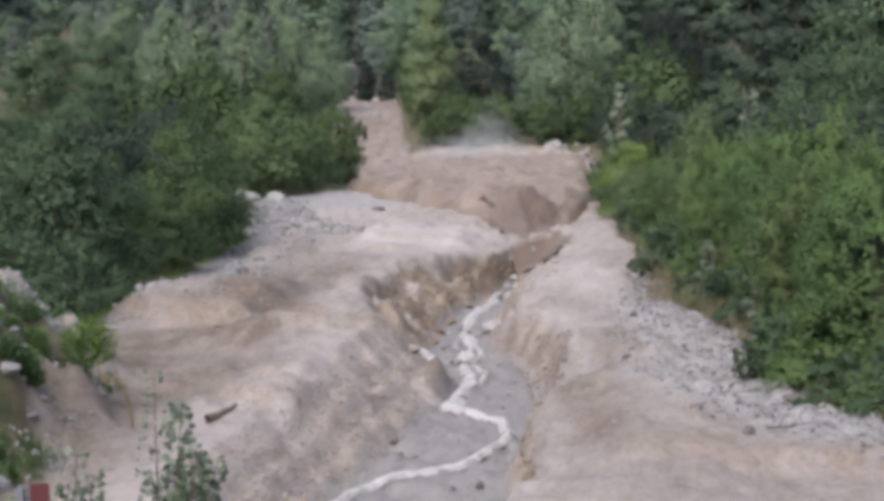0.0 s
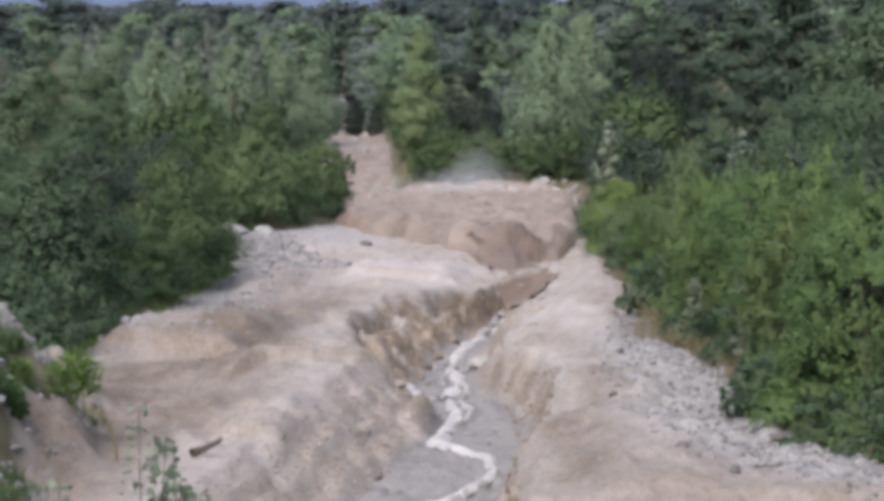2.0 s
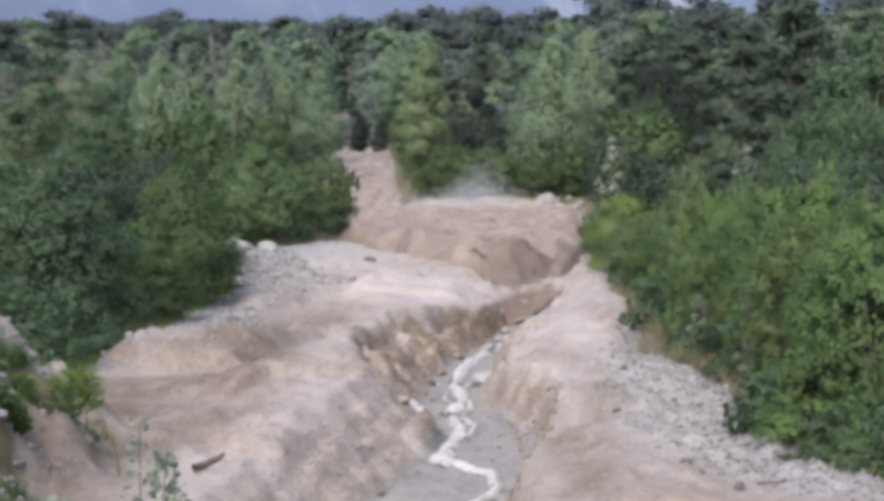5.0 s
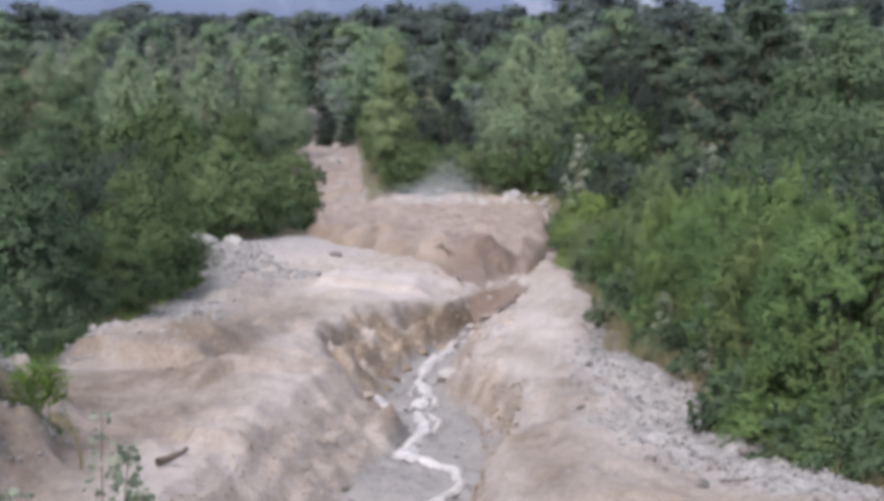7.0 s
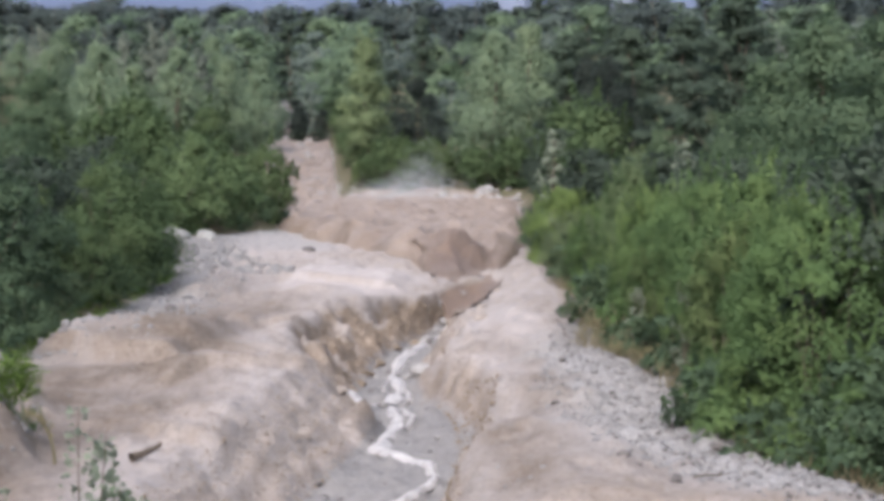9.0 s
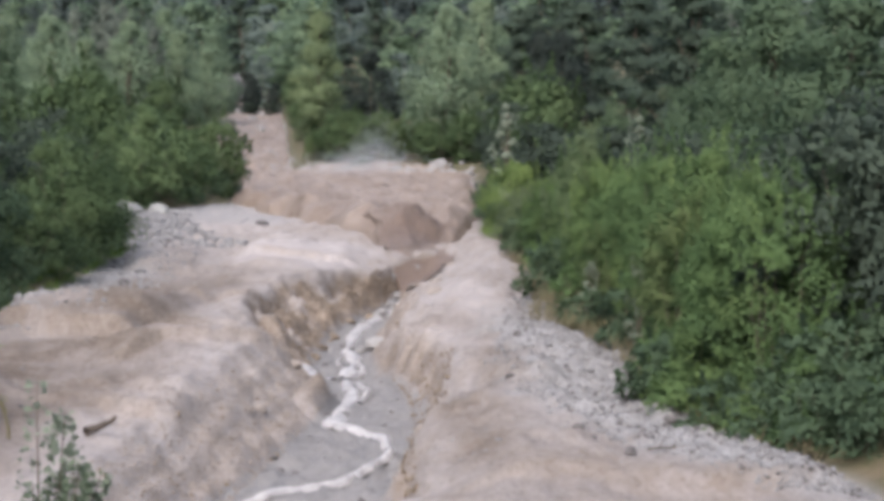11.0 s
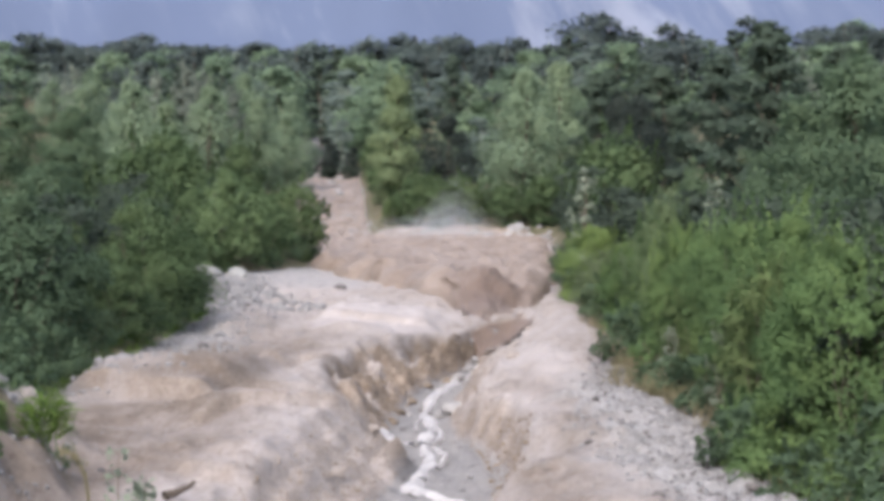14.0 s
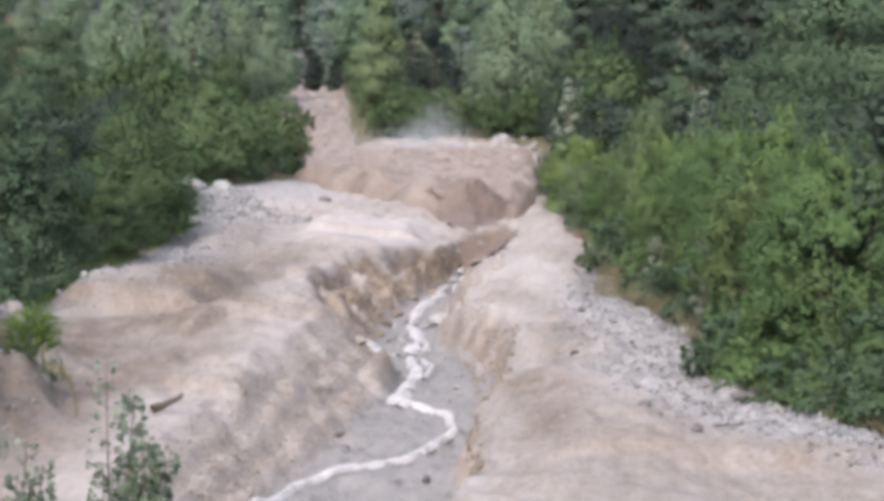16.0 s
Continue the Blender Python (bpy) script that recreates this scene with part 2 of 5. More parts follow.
def vnoise(x, y, seed=0):
    i, j = np.floor(x), np.floor(y)
    u, v = x - i, y - j
    u, v = u * u * (3 - 2 * u), v * v * (3 - 2 * v)
    a, b = hash2(i, j, seed), hash2(i + 1, j, seed)
    c, d = hash2(i, j + 1, seed), hash2(i + 1, j + 1, seed)
    return (a * (1 - u) + b * u) * (1 - v) + (c * (1 - u) + d * u) * v - 0.5


def fbm(x, y, scale, octaves=4, seed=0, gain=0.5):
    x, y = np.asarray(x, float) / scale, np.asarray(y, float) / scale
    total, amp = 0.0, 1.0
    for k in range(octaves):
        total = total + amp * vnoise(x * 2 ** k + 17.3 * k, y * 2 ** k + 5.1 * k, seed + k)
        amp *= gain
    return total


def step(a, b, v):
    t = np.clip((v - a) / (b - a), 0, 1)
    return t * t * (3 - 2 * t)


SLOPE = 0.05
FOOT_L = ((0, 10, 20, 30, 36, 42, 51, 61, 67, 75, 82, 88, 92, 96, 110, 124, 135, 150, 180, 230, 300), (-5.2, -5.2, -5.6, -6.6, -8.0, -8.6, -8.3, -8.1, -8.8, -11.5, -12.6, -12.2, -8.6, -7.2, -7.0, -7.6, -8.8, -9.8, -14.0, -20.0, -26.0))
FOOT_R = ((0, 20, 24, 28, 34, 38, 42, 47, 52, 58, 67, 80, 95, 110, 124, 140, 150, 180, 230, 300), (7.0, 6.8, 5.9, 5.0, 5.1, 4.5, 4.05, 4.2, 4.6, 4.6, 4.5, 5.0, 5.9, 6.6, 7.3, 8.0, -6.5, -8.2, -11.2, -18.5))
RIM_L = ((15, 22, 25, 29, 32.7, 35.6, 39, 43.4, 47.2, 51.8, 54.4, 57.3, 59, 62, 64, 68), (-4.6, -4.2, -3.9, -3.6, -3.2, -2.6, -2.3, -2.6, -2.5, -2.2, -1.9, -0.7, 0.3, 1.5, 2.8, 3.0))
BED_L = ((15, 26.7, 28, 30.3, 33.2, 36.7, 39.5, 41.1, 44.4, 47.4, 52, 56.4, 59.6, 64), (-3.2, -2.2, -2.0, -1.6, -1.2, -0.75, -0.9, -1.25, -1.3, -1.2, -0.9, -0.15, 0.75, 2.4))
BED_R = ((15, 26.4, 29, 31.5, 35.8, 38.5, 40.5, 42, 44.4, 47.4, 52, 56.4, 59.6, 64), (-0.4, 0.3, 0.5, 0.65, 0.85, 0.8, 0.6, 0.2, -0.05, -0.1, 0.1, 0.55, 1.1, 2.6))
RIM_R = ((15, 22, 25, 28, 30.2, 31.6, 33.3, 36, 38, 40.3, 41.8, 44.7, 49.5, 56, 60, 64, 68), (0.3, 0.6, 0.75, 0.75, 0.75, 1.2, 1.6, 1.85, 1.75, 1.3, 0.8, 1.0, 1.5, 2.3, 2.6, 2.9, 3.1))
SCARPS = ((-8.6, 41.0, -5.2, 39.2, 0.50, 6.5), (1.2, 22.9, 6.2, 22.5, 0.15, 3.0), (-4.4, 60.6, -0.6, 59.2, 0.26, 3.0), (-5.0, 36.0, -2.0, 37.6, 0.26, 1.6), (-4.8, 30.0, -3.2, 29.0, 0.22, 1.2), (-4.6, 46.5, -2.6, 47.5, 0.22, 1.5), (1.6, 33.6, 3.0, 31.0, 0.16, 1.0))
GRAVEL_R = ((20, 22.9, 24.7, 26.3, 29.2, 32.8, 36, 41.3, 46, 52), (6.3, 4.7, 3.6, 2.9, 2.3, 2.2, 2.5, 3.1, 3.9, 4.7))


def line(table, y):
    return np.interp(y, table[0], table[1])


def terrain(x, y):
    """Height of the ground, and the shares of gravel, smooth silt, cut bank, stream bed and plant cover."""
    x, y = np.asarray(x, float), np.asarray(y, float)
    wob = fbm(x, y, 3.0, 4, 3) * 0.55 * step(18, 24, y)
    xl, xr = line(FOOT_L, y) + wob * 1.6, line(FOOT_R, y) + wob * 1.6
    z = SLOPE * np.clip(y, -80, 900)
    # steeper fan upstream, then a hill shoulder
    up = np.clip(y - 150, 0, 260)
    z = z + 0.055 * up
    out = np.maximum(xl - x, x - xr)
    side = np.clip(out, 0, None)
    z = z + 0.55 * step(0, 2.2, side) + 0.03 * np.clip(side, 0, 120) + 0.03 * up * step(0, 25, side) + fbm(x, y, 25, 4, 9) * 2.2 * step(6, 40, side)
    inside = 1 - step(-0.4, 0.5, out)
    # right gravel ridge
    rl, rr = line(RIM_L, y) - 0.35 * step(43, 47, y) + wob * 0.4, line(RIM_R, y) + wob * 0.6
    bl, br = line(BED_L, y) + wob * 0.4, line(BED_R, y) + wob * 0.35
    jag = fbm(x, y, 1.7, 4, 83)
    rr, br = rr + 0.6 * jag, br + 0.3 * jag
    rl = rl + (0.9 * fbm(x, y, 2.4, 3, 85) + 0.12 * fbm(x, y, 0.8, 3, 86)) * (0.25 + 0.75 * step(38, 45, y))
    near = 1 - step(62, 80, y)
    z = z + inside * near * (0.30 * step(0.2, 1.6, x - rr) - 0.16 * step(2.2, 3.4, x - rr))
    # low mounds of fresh sediment
    for cx, cy, sx, sy, h in ((-4.0, 37.6, 1.7, 2.4, 0.25), (-3.0, 31, 1.2, 2.2, 0.22), (-6.3, 43, 1.3, 1.4, 0.12), 
                              (-6.6, 60, 1.0, 5.0, 0.42), (-2.9, 46, 0.9, 2.2, 0.22), (-1.5, 72, 2.8, 4.0, 0.2), (2.9, 45, 0.9, 5.0, 0.2), (1.9, 35, 0.5, 2.0, 0.2), (-9.2, 73, 1.6, 6, 0.55)):
        z = z + h * np.exp(-(((x - cx + wob) / sx) ** 2 + ((y - cy) / sy) ** 2) ** 1.8)
    # a tongue of smooth silt with a distinct edge
    tongue = np.exp(-(((x + 2.1 + 0.5 * wob) / 2.15) ** 2 + ((y - 61.8 + wob) / 5.4) ** 2) ** 5)
    z = z + 0.16 * tongue
    # terrace steps across the fill: a short riser, then a long fall back
    for y0, h, amp, back in ((31.0, 0.16, 4.0, 5.0), (41.0, 0.30, 5.0, 6.0), (48.5, 0.20, 5.0, 5.0), (57.0, 0.36, 5.0, 9.0), (70.0, 0.26, 8.0, 10.0)):
        edge = y0 + amp * fbm(x, y * 0.15, 4.0, 3, int(y0))
        z = z + 0.6 * inside * h * step(edge, edge + 0.7, y) * (1 - step(edge + 1, edge + back, y)) * (1 - step(rl - 0.6, rl, x)) * step(-0.25, 0.1, fbm(x, y, 5.0, 2, int(y0) + 3))
    # scarps: (from, to, rise, how far the raised ground reaches back)
    scarp = np.zeros_like(z)
    for ax, ay, bx, by, rise, back in SCARPS:
        dx, dy = bx - ax, (by - ay) * 0.5
        ln = math.hypot(dx, dy)
        px, py = x - ax, (y - ay) * 0.5
        along = (px * dx + py * dy) / ln ** 2
        off = (py * dx - px * dy) / ln + 0.55 * fbm(x, y * 0.5, 1.2, 4, 87)
        span = step(-0.12, 0.12, along) * (1 - step(0.88, 1.12, along))
        z = z + inside * rise * span * step(0.0, 0.18, off) * (1 - step(back * 0.25, back, off))
        scarp = np.maximum(scarp, span * step(-0.05, 0.08, off) * (1 - step(0.28, 0.45, off)))
    rubble = step(-0.15, 0.25, fbm(x, y, 6.0, 3, 27))
    z = z + inside * (fbm(x, y, 2.8, 4, 21) * 0.16 + (np.abs(fbm(x, y, 1.1, 4, 31)) - 0.15) * (0.14 + 0.10 * step(38, 48, y)) * (0.35 + 0.65 * rubble) + fbm(x, y * 0.6, 0.36, 3, 33) * (0.05 + 0.09 * rubble) * (1 + 0.5 * (1 - step(28, 36, y))))
    z = z + inside * fbm(x, y * 0.7, 0.24, 2, 99) * 0.045
    z = z - 0.30 * np.exp(-((x - 0.4) / 2.0) ** 2 - ((y - 59.5) / 3.5) ** 2)
    # gully
    tl = np.clip((x - rl) / np.maximum(bl - rl, 0.25), 0, 1)
    alcove = np.maximum(np.exp(-((y - 36.5) / 3.6) ** 2), 0.9 * step(0.02, 0.22, fbm(x * 0.3, y, 3.0, 2, 93)))
    soft_r = rr + 0.45 * (1 - alcove) * step(24, 28, y)
    tr = np.clip((soft_r - x) / np.maximum(soft_r - br, 0.25), 0, 1)
    depth = 1.15 * (1 - step(57.5, 68.5, y + 1.5 * wob)) * step(14, 20, y) * (0.85 + 0.15 * step(28, 40, y) + 0.4 * np.exp(-((y - 51) / 6.5) ** 2))
    cliff = step(40.5, 45.5, y + 2 * wob)
    left = (1 - cliff) * (0.75 * tl + 0.25 * step(0.1, 1.0, tl)) + cliff * (0.22 * step(0.0, 0.25, tl) + 0.60 * tl + 0.18 * step(0.35, 1.0, tl))
    right = alcove * step(0.0, 0.9, tr) ** 0.5 + (1 - alcove) * step(-0.25, 1.0, tr ** 1.9) * np.clip(tr * 4, 0, 1)
    prof = np.clip(np.where(tl < tr, left, right), 0, 1)
    prof = np.clip(prof + 0.03 * np.sin(2 * np.pi * 3.2 * prof + 2.5 * fbm(x, y, 2.0, 3, 39)) * np.clip(6 * prof * (1 - prof), 0, 1), 0, 1)
    z = z - depth * prof
    wall = np.clip(4 * prof * (1 - prof), 0, 1)
    uc = cliff * (prof * 2.4 + 0.4 * x) + (1 - cliff) * x
    z = z + wall * depth * np.where(tl < tr, 0.16 + 1.0 * cliff, 1.0) * (fbm(uc, y * 0.6, 0.8, 4, 41) * 0.30 + (np.abs(fbm(uc, y * 0.7, 0.35, 3, 43)) - 0.15) * 0.34)
    block = np.exp(-(((x + 0.85 + 0.6 * jag) / 0.28) ** 2 + ((y - 36.8) / 1.2) ** 2) ** 1.5)
    z = z + (0.42 + 0.3 * jag) * block
    bed = step(0.88, 0.97, prof) * step(0.3, 0.8, depth)
    z = z + bed * fbm(x, y, 0.4, 3, 47) * 0.05
    cut = step(0.05, 0.22, prof) * (1 - step(0.85, 0.96, prof)) * step(0.25, 0.7, depth) * step(-0.22, 0.08, fbm(uc, y, 0.9, 4, 51) + 0.25 * (y > 41) * (tl < tr) + 0.12 * (tl > tr) * step(0.3, 0.6, prof)) * np.where(tl < tr, 0.2 + 0.75 * cliff, 0.1 + 0.5 * step(0.15, 0.5, prof))
    cut = np.maximum(np.maximum(cut, 0.85 * block), 0.33 * scarp * inside * step(-0.3, 0.0, fbm(x, y, 0.8, 4, 89)) * (1 - step(0.0, 0.2, prof)))
    # stony berm beside the foreground weeds
    be = np.interp(y, (18, 24, 30, 36), (-6.0, -5.9, -6.3, -7.2))
    berm = (1 - step(be - 1.7, be + 0.3, x + 1.6 * wob + 0.9 * fbm(x, y, 0.9, 3, 65))) * (1 - step(31.5, 35.5, y + 1.5 * wob)) * step(10, 16, y) * (0.4 + 0.6 * step(19, 28, y))
    z = z + berm * (1.45 + fbm(x, y, 1.6, 4, 61) * 0.7 + (np.abs(fbm(x, y, 0.7, 3, 63)) - 0.15) * 0.3)
    # embankment that carries the viewer
    z = z + np.clip(4.45 - 0.235 * y, 0, 3.3)
    gravel = np.maximum.reduce([step(-0.5, 0.9, x - line(GRAVEL_R, y) + 1.6 * wob + 0.8 * fbm(x, y, 0.8, 3, 79)) * (1 - step(48, 56, y)) * step(20, 23, y),
                                step(0.0, 1.4, np.interp(y, (38, 44, 50, 64, 70, 86), (0.8, 1.4, 1.9, 2.0, 4.2, 4.5)) - (x - xl) + 2 * wob) * step(38, 43, y), step(76, 84, y) * step(0, 1.5, -2.5 - x + 2 * wob) * 0.8, berm * 0.22])
    z = z + gravel * inside * (1 - prof) * ((np.abs(fbm(x, y * 0.6, 0.5, 3, 97)) - 0.15) * 0.24)
    veg = np.maximum(step(0.0, 0.7, out), berm * step(-0.08, 0.15, fbm(x, y, 1.6, 4, 71) + 0.05) * 0.85)
    veg = np.maximum(veg * (1 - berm * step(29, 31, y)), (1 - step(17, 20, y)) * 0.8)
    cut = np.maximum(cut, berm * (0.45 + 0.4 * step(-0.1, 0.2, fbm(x, y, 0.9, 3, 73))) * (1 - step(29, 31, y)))
    silt = tongue + np.exp(-(((x - 2.2 + wob) / 0.8) ** 2 + ((y - 44) / 7) ** 2) ** 2) * 0.8
    silt = silt + step(0.12, 0.3, fbm(x, y * 0.5, 4.0, 3, 75)) * 0.35
    coarse = step(-0.2, 2.2, rl - 0.2 - x + wob) * (1 - step(52, 60, y + 3 * wob)) * (0.65 + 0.35 * step(-0.25, 0.25, fbm(x, y, 1.8, 5, 77)))
    coarse = np.maximum(coarse, 0.3 * (1 - step(24.5, 28.5, y + 2.0 * wob)) * step(0.6, 1.6, x))
    coarse = np.maximum(coarse, 0.75 * np.exp(-((x - rr - 1.0) / 0.55) ** 2) * step(22, 25, y) * (1 - step(42, 50, y)))
    silt = silt * (1 - 0.75 * coarse)
    return z, np.clip(coarse * inside, 0, 1), np.clip(gravel * (1 - prof), 0, 1), np.clip(silt * inside * (1 - wall), 0, 1), np.clip(cut, 0, 1), np.clip(bed, 0, 1), np.clip(veg, 0, 1)


def height(x, y):
    return float(terrain(np.array([x]), np.array([y]))[0][0])


def grid_mesh(name, X, Y, Z, keep=None):
    ny, nx = X.shape
    idx = np.arange(nx * ny).reshape(ny, nx)
    q = np.stack([idx[:-1, :-1], idx[:-1, 1:], idx[1:, 1:], idx[1:, :-1]], -1).reshape(-1, 4)
    if keep is not None:
        k = (keep[:-1, :-1] & keep[:-1, 1:] & keep[1:, 1:] & keep[1:, :-1]).reshape(-1)
        q = q[k]
    me = bpy.data.meshes.new(name)
    co = np.stack([X, Y, Z], -1).reshape(-1, 3)
    if keep is not None:
        used = np.unique(q)
        remap = np.zeros(len(co), int)
        remap[used] = np.arange(len(used))
        co, q = co[used], remap[q]
    me.vertices.add(len(co))
    me.vertices.foreach_set("co", co.ravel())
    me.loops.add(len(q) * 4)
    me.loops.foreach_set("vertex_index", q.ravel())
    me.polygons.add(len(q))
    me.polygons.foreach_set("loop_start", np.arange(len(q)) * 4)
    me.update(calc_edges=True)
    me.polygons.foreach_set("use_smooth", np.ones(len(q), bool))
    return me


def spaced(fine_a, fine_b, d, far_a, far_b, growth):
    v = list(np.arange(fine_a, fine_b, d))
    s, p = d, v[-1]
    while p < far_b:
        s *= growth
        p += s
        v.append(p)
    s, p, w = d, fine_a, []
    while p > far_a:
        s *= growth
        p -= s
        w.append(p)
    return np.array(w[::-1] + v)


gx = spaced(-9.5, 7, 0.09, -1400, 1400, 1.09)
gy = spaced(20, 100, 0.15, -60, 4200, 1.045)
X, Y = np.meshgrid(gx, gy)
Z, A_COARSE, A_GRAVEL, A_SILT, A_CUT, A_BED, A_VEG = terrain(X, Y)
me = grid_mesh("ground", X, Y, Z)
for key, arr in (("coarse", A_COARSE), ("gravel", A_GRAVEL), ("silt", A_SILT), ("cut", A_CUT), ("bed", A_BED), ("veg", A_VEG)):
    me.attributes.new(key, "FLOAT", "POINT").data.foreach_set("value", arr.astype(np.float32).ravel())
me.materials.append(GROUND)
tagged(new("ground", me), "pale pinkish debris-flow sediment with a cut gully and grey gravel", "ground", kind="structure")


def part(name, me, material, parent, label=""):
    if isinstance(me, bmesh.types.BMesh):
        bm, me = me, bpy.data.meshes.new(name)
        bm.to_mesh(me)
        bm.free()
    me.materials.append(material)
    ob = new(name, me)
    ob.parent = parent
    if label:
        ob["label"] = label
    return ob


# ---------------------------------------------------------------- mountain wall far behind
def mountain():
    mx = np.linspace(-3200, 3200, 160)
    t = np.linspace(0, 1, 70)
    MX, MT = np.meshgrid(mx, t)
    MY = 3000 + 1200 * MT + 250 * fbm(MX, MT * 900, 700, 4, 81)
    MZ = -60 + 1500 * MT ** 1.1 + 320 * np.abs(fbm(MX, MT * 500, 420, 5, 91)) * MT
    me = grid_mesh("mountain", MX, MY, MZ)
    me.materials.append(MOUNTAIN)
    tagged(new("backdrop", me), "mountain wall with haze put into its blue-grey colour and pale scree streaks", "mountain", kind="structure")


mountain()


# ---------------------------------------------------------------- mud flow and stream
FRONT_L = ((57, 60, 64, 71, 78, 86, 94, 110, 140, 150, 180, 230, 260), (1.55, 1.4, 0.9, -0.3, -2.1, -4.4, -6.6, -8.0, -9.8, -10.4, -14.4, -20.4, -24.0))
FRONT_R = ((57, 60, 65, 84, 106, 138, 146, 150, 180, 230, 260), (1.7, 2.3, 3.0, 5.0, 6.4, 7.8, 6.0, -6.2, -7.9, -10.8, -14.0))


def flow():
    fy = spaced(56.5, 150, 0.3, 56, 262, 1.03)
    fu = np.linspace(0, 1, 120)
    U, YY = np.meshgrid(fu, fy)
    w = fbm(U * 12, YY, 4.0, 3, 101) * 1.3
    a, b = line(FRONT_L, YY) - 0.3 + w * step(62, 72, YY), line(FRONT_R, YY) + 0.3 + 0.3 * w
    XX = a + (b - a) * U
    edge = np.minimum(XX - a, b - XX)
    thick = (0.75 - 0.55 * step(78, 130, YY)) * np.sqrt(np.clip(edge / 0.9, 0, 1)) * step(60, 73, YY)
    base = terrain(XX, YY)[0]
    smooth = SLOPE * YY + 0.055 * np.clip(YY - 150, 0, 260)
    lumps = fbm(XX, YY * 0.6, 2.2, 5, 111, 0.6) * 0.42 + fbm(XX, YY * 0.5, 0.9, 3, 113) * 0.2 + (np.abs(fbm(XX, YY * 0.4, 1.2, 4, 121)) - 0.1) * 0.38
    ZZ = base * 0.6 + (smooth - 0.1) * 0.4 + thick + lumps * np.clip(edge / 1.0, 0, 1) * step(57, 64, YY) - 0.2 * (1 - np.clip(edge / 0.3, 0, 1))
    # a surging wave with a hollow before it
    ZZ = ZZ + 0.62 * np.exp(-((XX - 1.7) / 0.8) ** 2 - ((YY - 70.5) / 1.6) ** 2) + 0.2 * np.exp(-((XX - 0.3) / 1.6) ** 2 - ((YY - 76) / 3.0) ** 2) + 0.4 * np.exp(-((XX + 2.5) / 1.5) ** 2 - ((YY - 86) / 3.5) ** 2)
    ZZ = ZZ - 0.45 * np.exp(-((XX - 2.7) / 0.8) ** 2 - ((YY - 67.5) / 3.0) ** 2)
    ZZ = np.where(YY < 64, np.maximum(ZZ - 0.6 * (1 - step(58, 64, YY)), base + 0.02), ZZ)
    soft = ZZ.copy()
    for k in range(24):
        soft[1:-1, 1:-1] = (soft[:-2, 1:-1] + soft[2:, 1:-1] + soft[1:-1, :-2] + soft[1:-1, 2:] + soft[1:-1, 1:-1]) / 5
    calm = 1 - step(63, 70, YY)
    ripple = 0.09 * fbm(XX, YY * 0.5, 0.7, 4, 141) + 0.12 * fbm(XX, YY * 0.4, 1.8, 3, 143)
    ZZ = ZZ * (1 - calm) + calm * (soft + 0.08 + ripple)
    me = grid_mesh("mud_flow", XX, YY, ZZ)
    churn = np.clip(1.3 * np.exp(-((XX - 2.0) / 1.4) ** 2 - ((YY - 67) / 5.5) ** 2) * (0.75 + 0.8 * fbm(XX, YY, 1.5, 4, 145)), 0, 0.85)
    churn = np.maximum(churn, 0.75 * (1 - step(63, 68, YY)))
    me.attributes.new("churn", "FLOAT", "POINT").data.foreach_set("value", churn.astype(np.float32).ravel())
    me.materials.append(FLOW)
    tagged(new("mud_flow", me), "surging brown debris flow of mud filling the channel head", "mud flow", kind="structure")


flow()

STREAM = ((1.35, 60.0), (0.85, 58.2), (0.35, 56.8), (0.1, 55.2), (-0.35, 52.8), (-0.6, 49.6), (-0.3, 46.3), (-0.35, 44.0), (-0.6, 41.3), (-0.3, 38.8), (-0.45, 36.6), (-0.7, 34.8), (0.3, 33.2), (0.40, 30.6), (-0.3, 28.8), (-1.4, 27.6), (-2.1, 26.6), (-2.5, 25.0), (-2.3, 21.0))


def ribbon(name, pts, width, seed, lift=0.075):
    """A strip of water along a line, its edges dipping into the bed."""
    pts = np.array(pts)
    seg = np.r_[0, np.cumsum(np.hypot(*np.diff(pts, axis=0).T))]
    s = np.linspace(0, seg[-1], int(seg[-1] / 0.06))
    px, py = np.interp(s, seg, pts[:, 0]), np.interp(s, seg, pts[:, 1])

    def smooth(v, n):
        return np.convolve(np.pad(v, n, mode="edge"), np.ones(2 * n + 1) / (2 * n + 1), "valid")

    px, py = smooth(smooth(px, 5), 4), smooth(smooth(py, 5), 4)
    px = px + 0.07 * fbm(s, s * 0 + seed, 0.8, 3, seed)
    tx, ty = np.gradient(smooth(px, 4)), np.gradient(smooth(py, 4))
    ln = np.hypot(tx, ty) + 1e-9
    u = np.linspace(-1, 1, 11)
    wd = width * (0.7 + 1.2 * np.clip(fbm(s, s * 0, 1.6, 3, seed + 5) + 0.3, 0, 1))
    wl = wd * (1 + 0.5 * fbm(s, s * 0 + 3, 0.3, 3, seed + 8))
    wr = wd * (1 + 0.5 * fbm(s, s * 0 + 9, 0.3, 3, seed + 9))
    off = np.where(u[None] < 0, u[None] * wl[:, None], u[None] * wr[:, None])
    XX = px[:, None] + off * (ty / ln)[:, None]
    YY = py[:, None] - off * (tx / ln)[:, None]
    mid = smooth(terrain(px, py)[0], 6)
    ZZ = mid[:, None] + lift - 0.095 * np.abs(u[None]) ** 2 + 0.012 * fbm(XX, YY, 0.15, 2, 7)
    me = grid_mesh(name, XX, YY, ZZ)
    me.materials.append(WATER)
    return me


tagged(new("water", ribbon("water", STREAM, 0.145, 131)), "thin milky stream winding along the gully bed", "stream", kind="structure")


